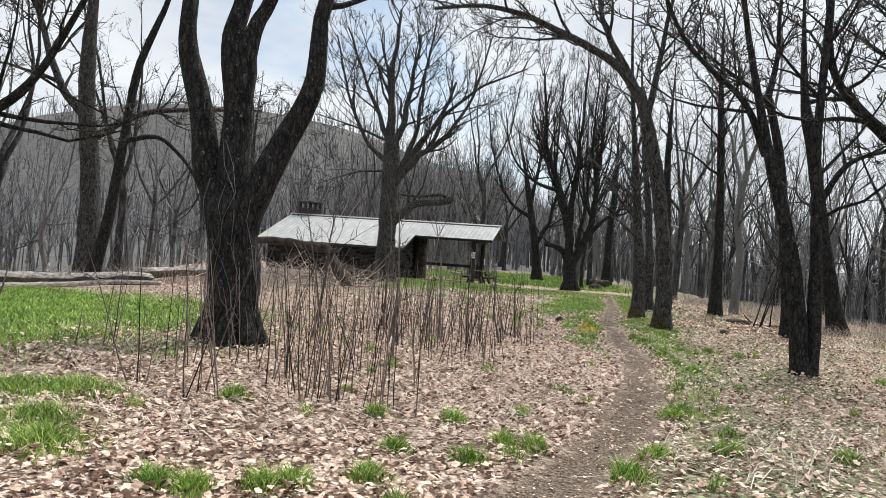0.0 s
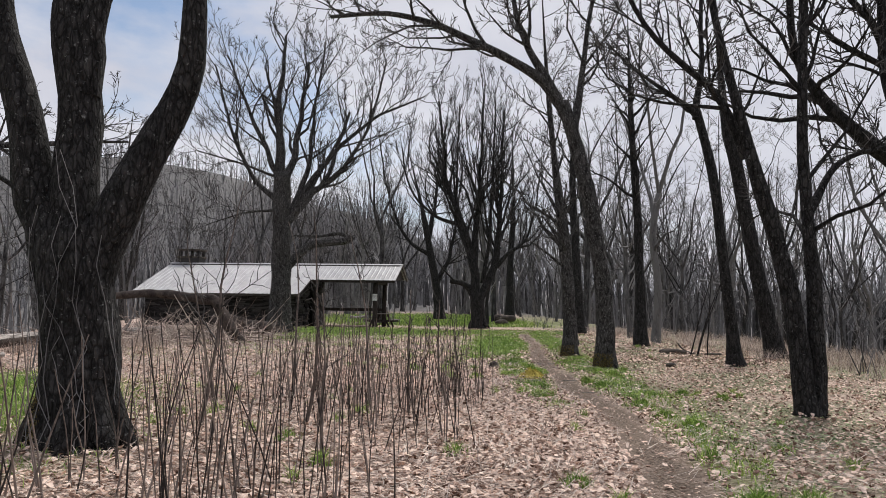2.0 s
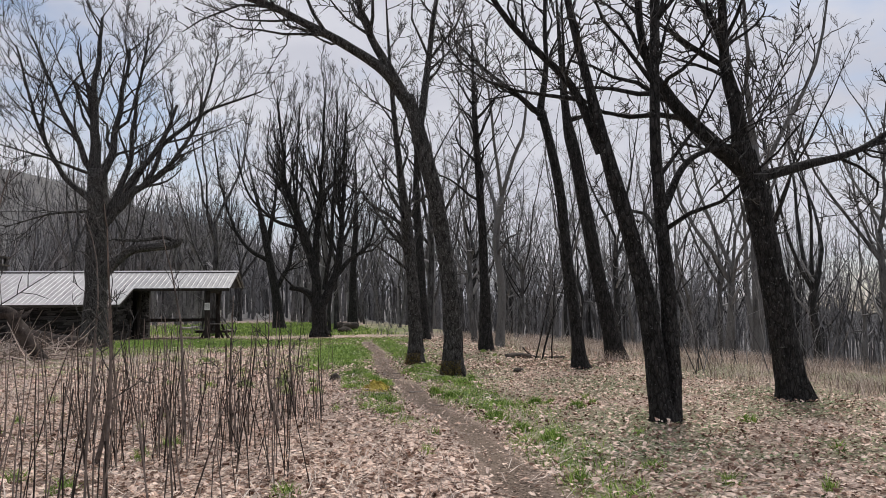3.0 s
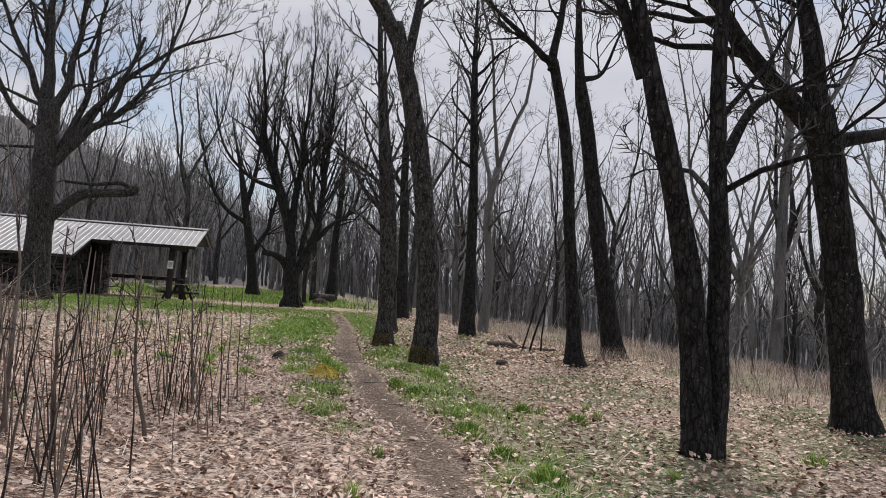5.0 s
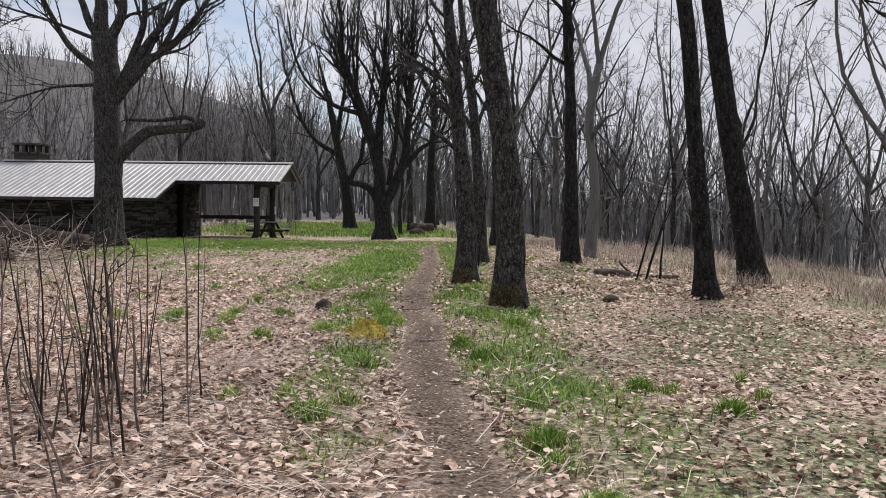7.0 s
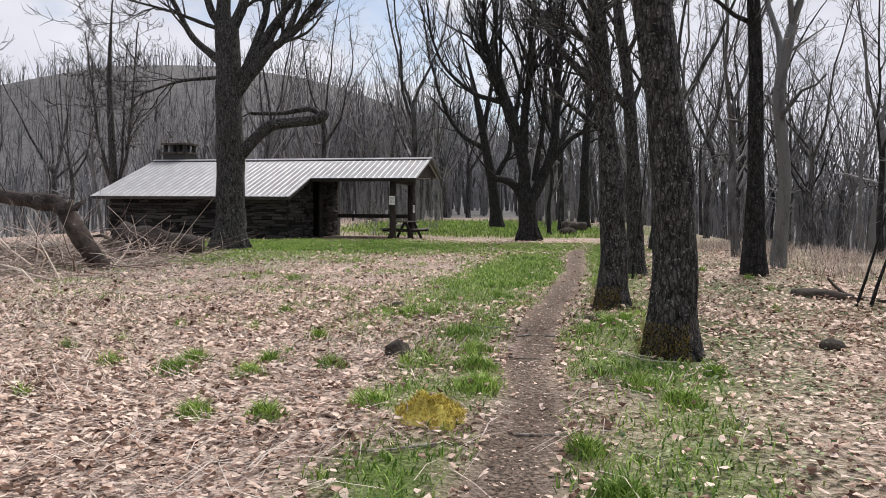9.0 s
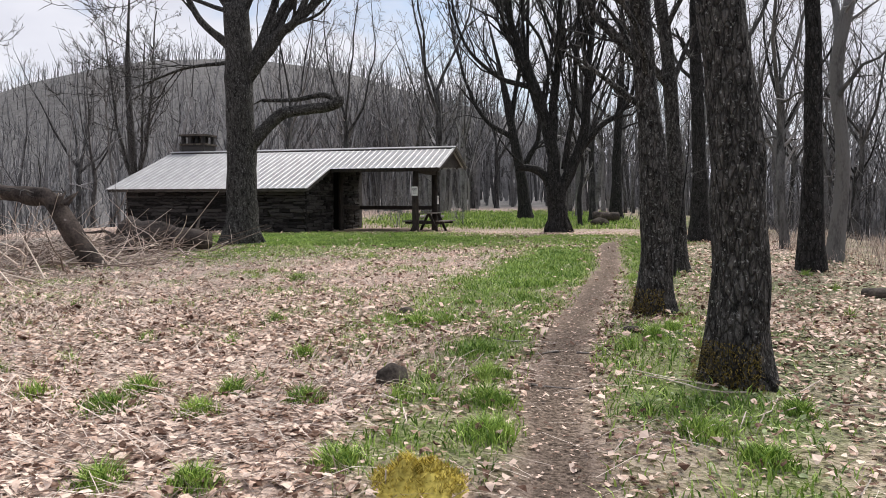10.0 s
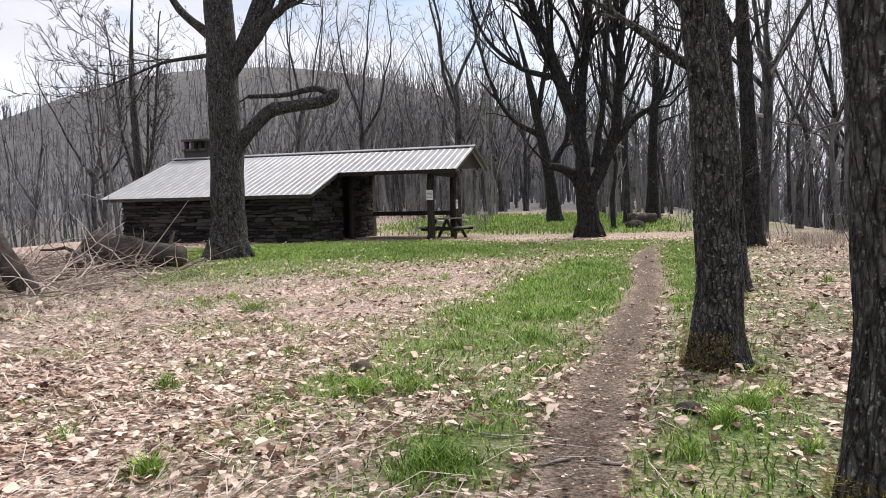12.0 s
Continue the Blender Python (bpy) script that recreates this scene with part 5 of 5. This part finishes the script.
def stalks():
    """Dry upright stems standing in loose clumps left of the path."""
    q = random.Random(51)
    s = Soup()
    clumps = []
    for _ in range(64):
        y = q.uniform(7.5, 15.3)
        edge = 0.75 + 0.22 * (y - 7.6)
        x = edge - 3.9 * q.random() ** 2.1
        clumps.append((x, y))
    for cx, cy in clumps:
        for _ in range(q.randrange(4, 10)):
            x, y = cx + q.gauss(0, 0.16), cy + q.gauss(0, 0.16)
            if math.hypot(x + 1.7, y - 10.65) < 0.6:
                continue
            z = float(height(x, y))
            pts = shoot(q, (x, y, z - 0.03), (q.gauss(0, 0.1), q.gauss(0, 0.1), 1), q.uniform(0.5, 1.35), 4, 0.05, 0.02)
            s.tube(pts, taper(q.uniform(0.0045, 0.0095), 0.003, 5), 4, cap=False)
    tagged(new("dry_stalks", s.mesh("dry_stalks", STALK)), "dry brown upright weed stalks", "stalks", kind="stuff")


stalks()


def sapling(x, y, tall, seed, label, r0=0.016, material=STALK):
    q = random.Random(seed)
    t = thing("sapling", pose(x, y, float(height(x, y)) - 0.03), label, "sapling", "saplings by the path")
    line = shoot(q, (0, 0, 0), (q.gauss(0, 0.1), q.gauss(0, 0.1), 1), tall, 9, 0.07, 0.05)
    s = Soup()
    rad = taper(r0, 0.004, 10)
    s.tube(line, rad, 6, 0.1)
    part("stem", s, material, t)
    w = Soup()
    sprout(q, w, w, line, rad, tall * 0.35, 9, 1, 0.3, 0.9, 0.12, 3, 4, least=0.0045)
    part("crown", w, TWIG, t)


for x, y, h, sd in ((-0.9, 11.6, 2.6, 1), (0.1, 11.9, 2.3, 2), (0.75, 13.4, 2.4, 3), (-0.3, 14.4, 2.6, 4), (-1.2, 13.6, 2.2, 5), (1.2, 12.6, 1.5, 6), (0.4, 10.3, 1.4, 7), (-3.4, 8.4, 1.3, 8), (-2.9, 7.4, 1.1, 9), (1.7, 13.2, 1.4, 10), (2.0, 14.6, 1.1, 11)):
    sapling(x, y, h, sd, "thin bare sapling among dry stalks", 0.012 + 0.005 * h)
for i, (x, y) in enumerate(((9.2, 23.1), (9.45, 23.0), (9.3, 23.3), (9.05, 23.2), (6.75, 26.6))):
    sapling(x, y, 3.2, 20 + i, "bare dark sapling on the slope", 0.022, BARK_DARK)


def brush_pile():
    """Fallen twigs and stems heaped round the broken trunk."""
    q = random.Random(61)
    s = Soup()
    for _ in range(900):
        x, y = -5.0 + q.gauss(0, 1.6), 28.0 + q.gauss(0, 1.9)
        if x > -2.3:
            continue
        z = float(height(x, y)) + abs(q.gauss(0, 0.16))
        pts = shoot(q, (x, y, z), (q.gauss(0, 1), q.gauss(0, 1), q.gauss(0.1, 0.35)), q.uniform(0.5, 1.8), 4, 0.15, -0.03)
        pts = [Vector((p.x, p.y, max(p.z, float(height(p.x, p.y)) + 0.01))) for p in pts]
        s.tube(pts, taper(q.uniform(0.006, 0.02), 0.004, 5), 4, cap=False)
    tagged(new("brush_pile", s.mesh("brush_pile", STRAW)), "heap of fallen grey twigs and stems", "brush", kind="stuff")


brush_pile()


def twigs_on_path():
    q = random.Random(71)
    for i in range(16):
        y = q.uniform(14, 24)
        x = float(trail(y)) + q.gauss(0, 0.45)
        z = float(height(x, y)) + 0.012
        if i > 9:
            x, y = 5.85 + q.gauss(0, 0.3), 19.15 + q.gauss(0, 0.14)
            z = float(height(x, y)) + 0.015
        t = thing("fallen_twig", pose(x, y, z, 0, 0, q.uniform(0, 360)), "fallen dead twig on the path" if i < 10 else "pale dead stem fallen at a tree's foot", "twig", "twigs on the path")
        s = Soup()
        s.tube([(p.x, p.y, abs(p.z) * 0.3) for p in shoot(q, (0, 0, 0), (1, 0, 0), q.uniform(0.2, 0.6) + (0.5 if i > 9 else 0), 5, 0.14, 0)], taper(0.01 if i < 10 else 0.006, 0.004, 6), 5)
        part("stem", s, DEADWOOD if i < 10 else STRAW, t)


twigs_on_path()


def moss_clump(x, y):
    """A cushion of yellow moss: an uneven mound furred with short shoots."""
    q = np.random.RandomState(81)
    s = Soup()
    rings, sides = 7, 22
    s.v.append(Vector((x, y, float(height(x, y)) + 0.12)))
    for i in range(1, rings + 1):
        for k in range(sides):
            a = 2 * math.pi * k / sides
            rr = 0.2 * i / rings * (1 + 0.6 * noise.noise(Vector((math.cos(a) * 1.5, math.sin(a) * 1.5, 3))))
            px, py = x + math.cos(a) * rr * 1.25, y + math.sin(a) * rr * 0.8
            lump = 0.1 * noise.noise(Vector((px * 9, py * 9, 1))) + 0.03 * noise.noise(Vector((px * 25, py * 25, 4)))
            s.v.append(Vector((px, py, float(height(px, py)) + 0.12 * math.cos(i / rings * 1.57) ** 0.8 + lump * (1 - i / rings) - (0.02 if i == rings else 0))))
    for k in range(sides):
        s.f.append((0, 1 + k, 1 + (k + 1) % sides))
    for i in range(rings - 1):
        for k in range(sides):
            a, b = 1 + i * sides + k, 1 + i * sides + (k + 1) % sides
            s.f.append((a, a + sides, b + sides, b))
    clump = thing("moss_clump", Matrix(), "cushion of yellow moss among dead leaves", "moss")
    part("cushion", s, MOSS, clump)
    n = 2600
    pick = np.array([tuple(p) for p in s.v])[q.randint(0, len(s.v) - sides, n)] + q.normal(0, 0.012, (n, 3)) * (1, 1, 0.3)
    a, b, h = q.uniform(0, 6.28, n), q.uniform(0, 6.28, n), q.uniform(0.015, 0.045, n)
    w = np.stack([np.cos(a) * 0.004, np.sin(a) * 0.004, np.zeros(n)], 1)
    tip = pick + np.stack([np.cos(b) * h * 0.7, np.sin(b) * h * 0.7, h * 0.7], 1)
    part("moss_fur", arrays_mesh("moss_fur", np.stack([pick - w, pick + w, tip], 1), np.arange(n * 3).reshape(n, 3), MOSS), MOSS, clump)


moss_clump(3.63, 17.42)
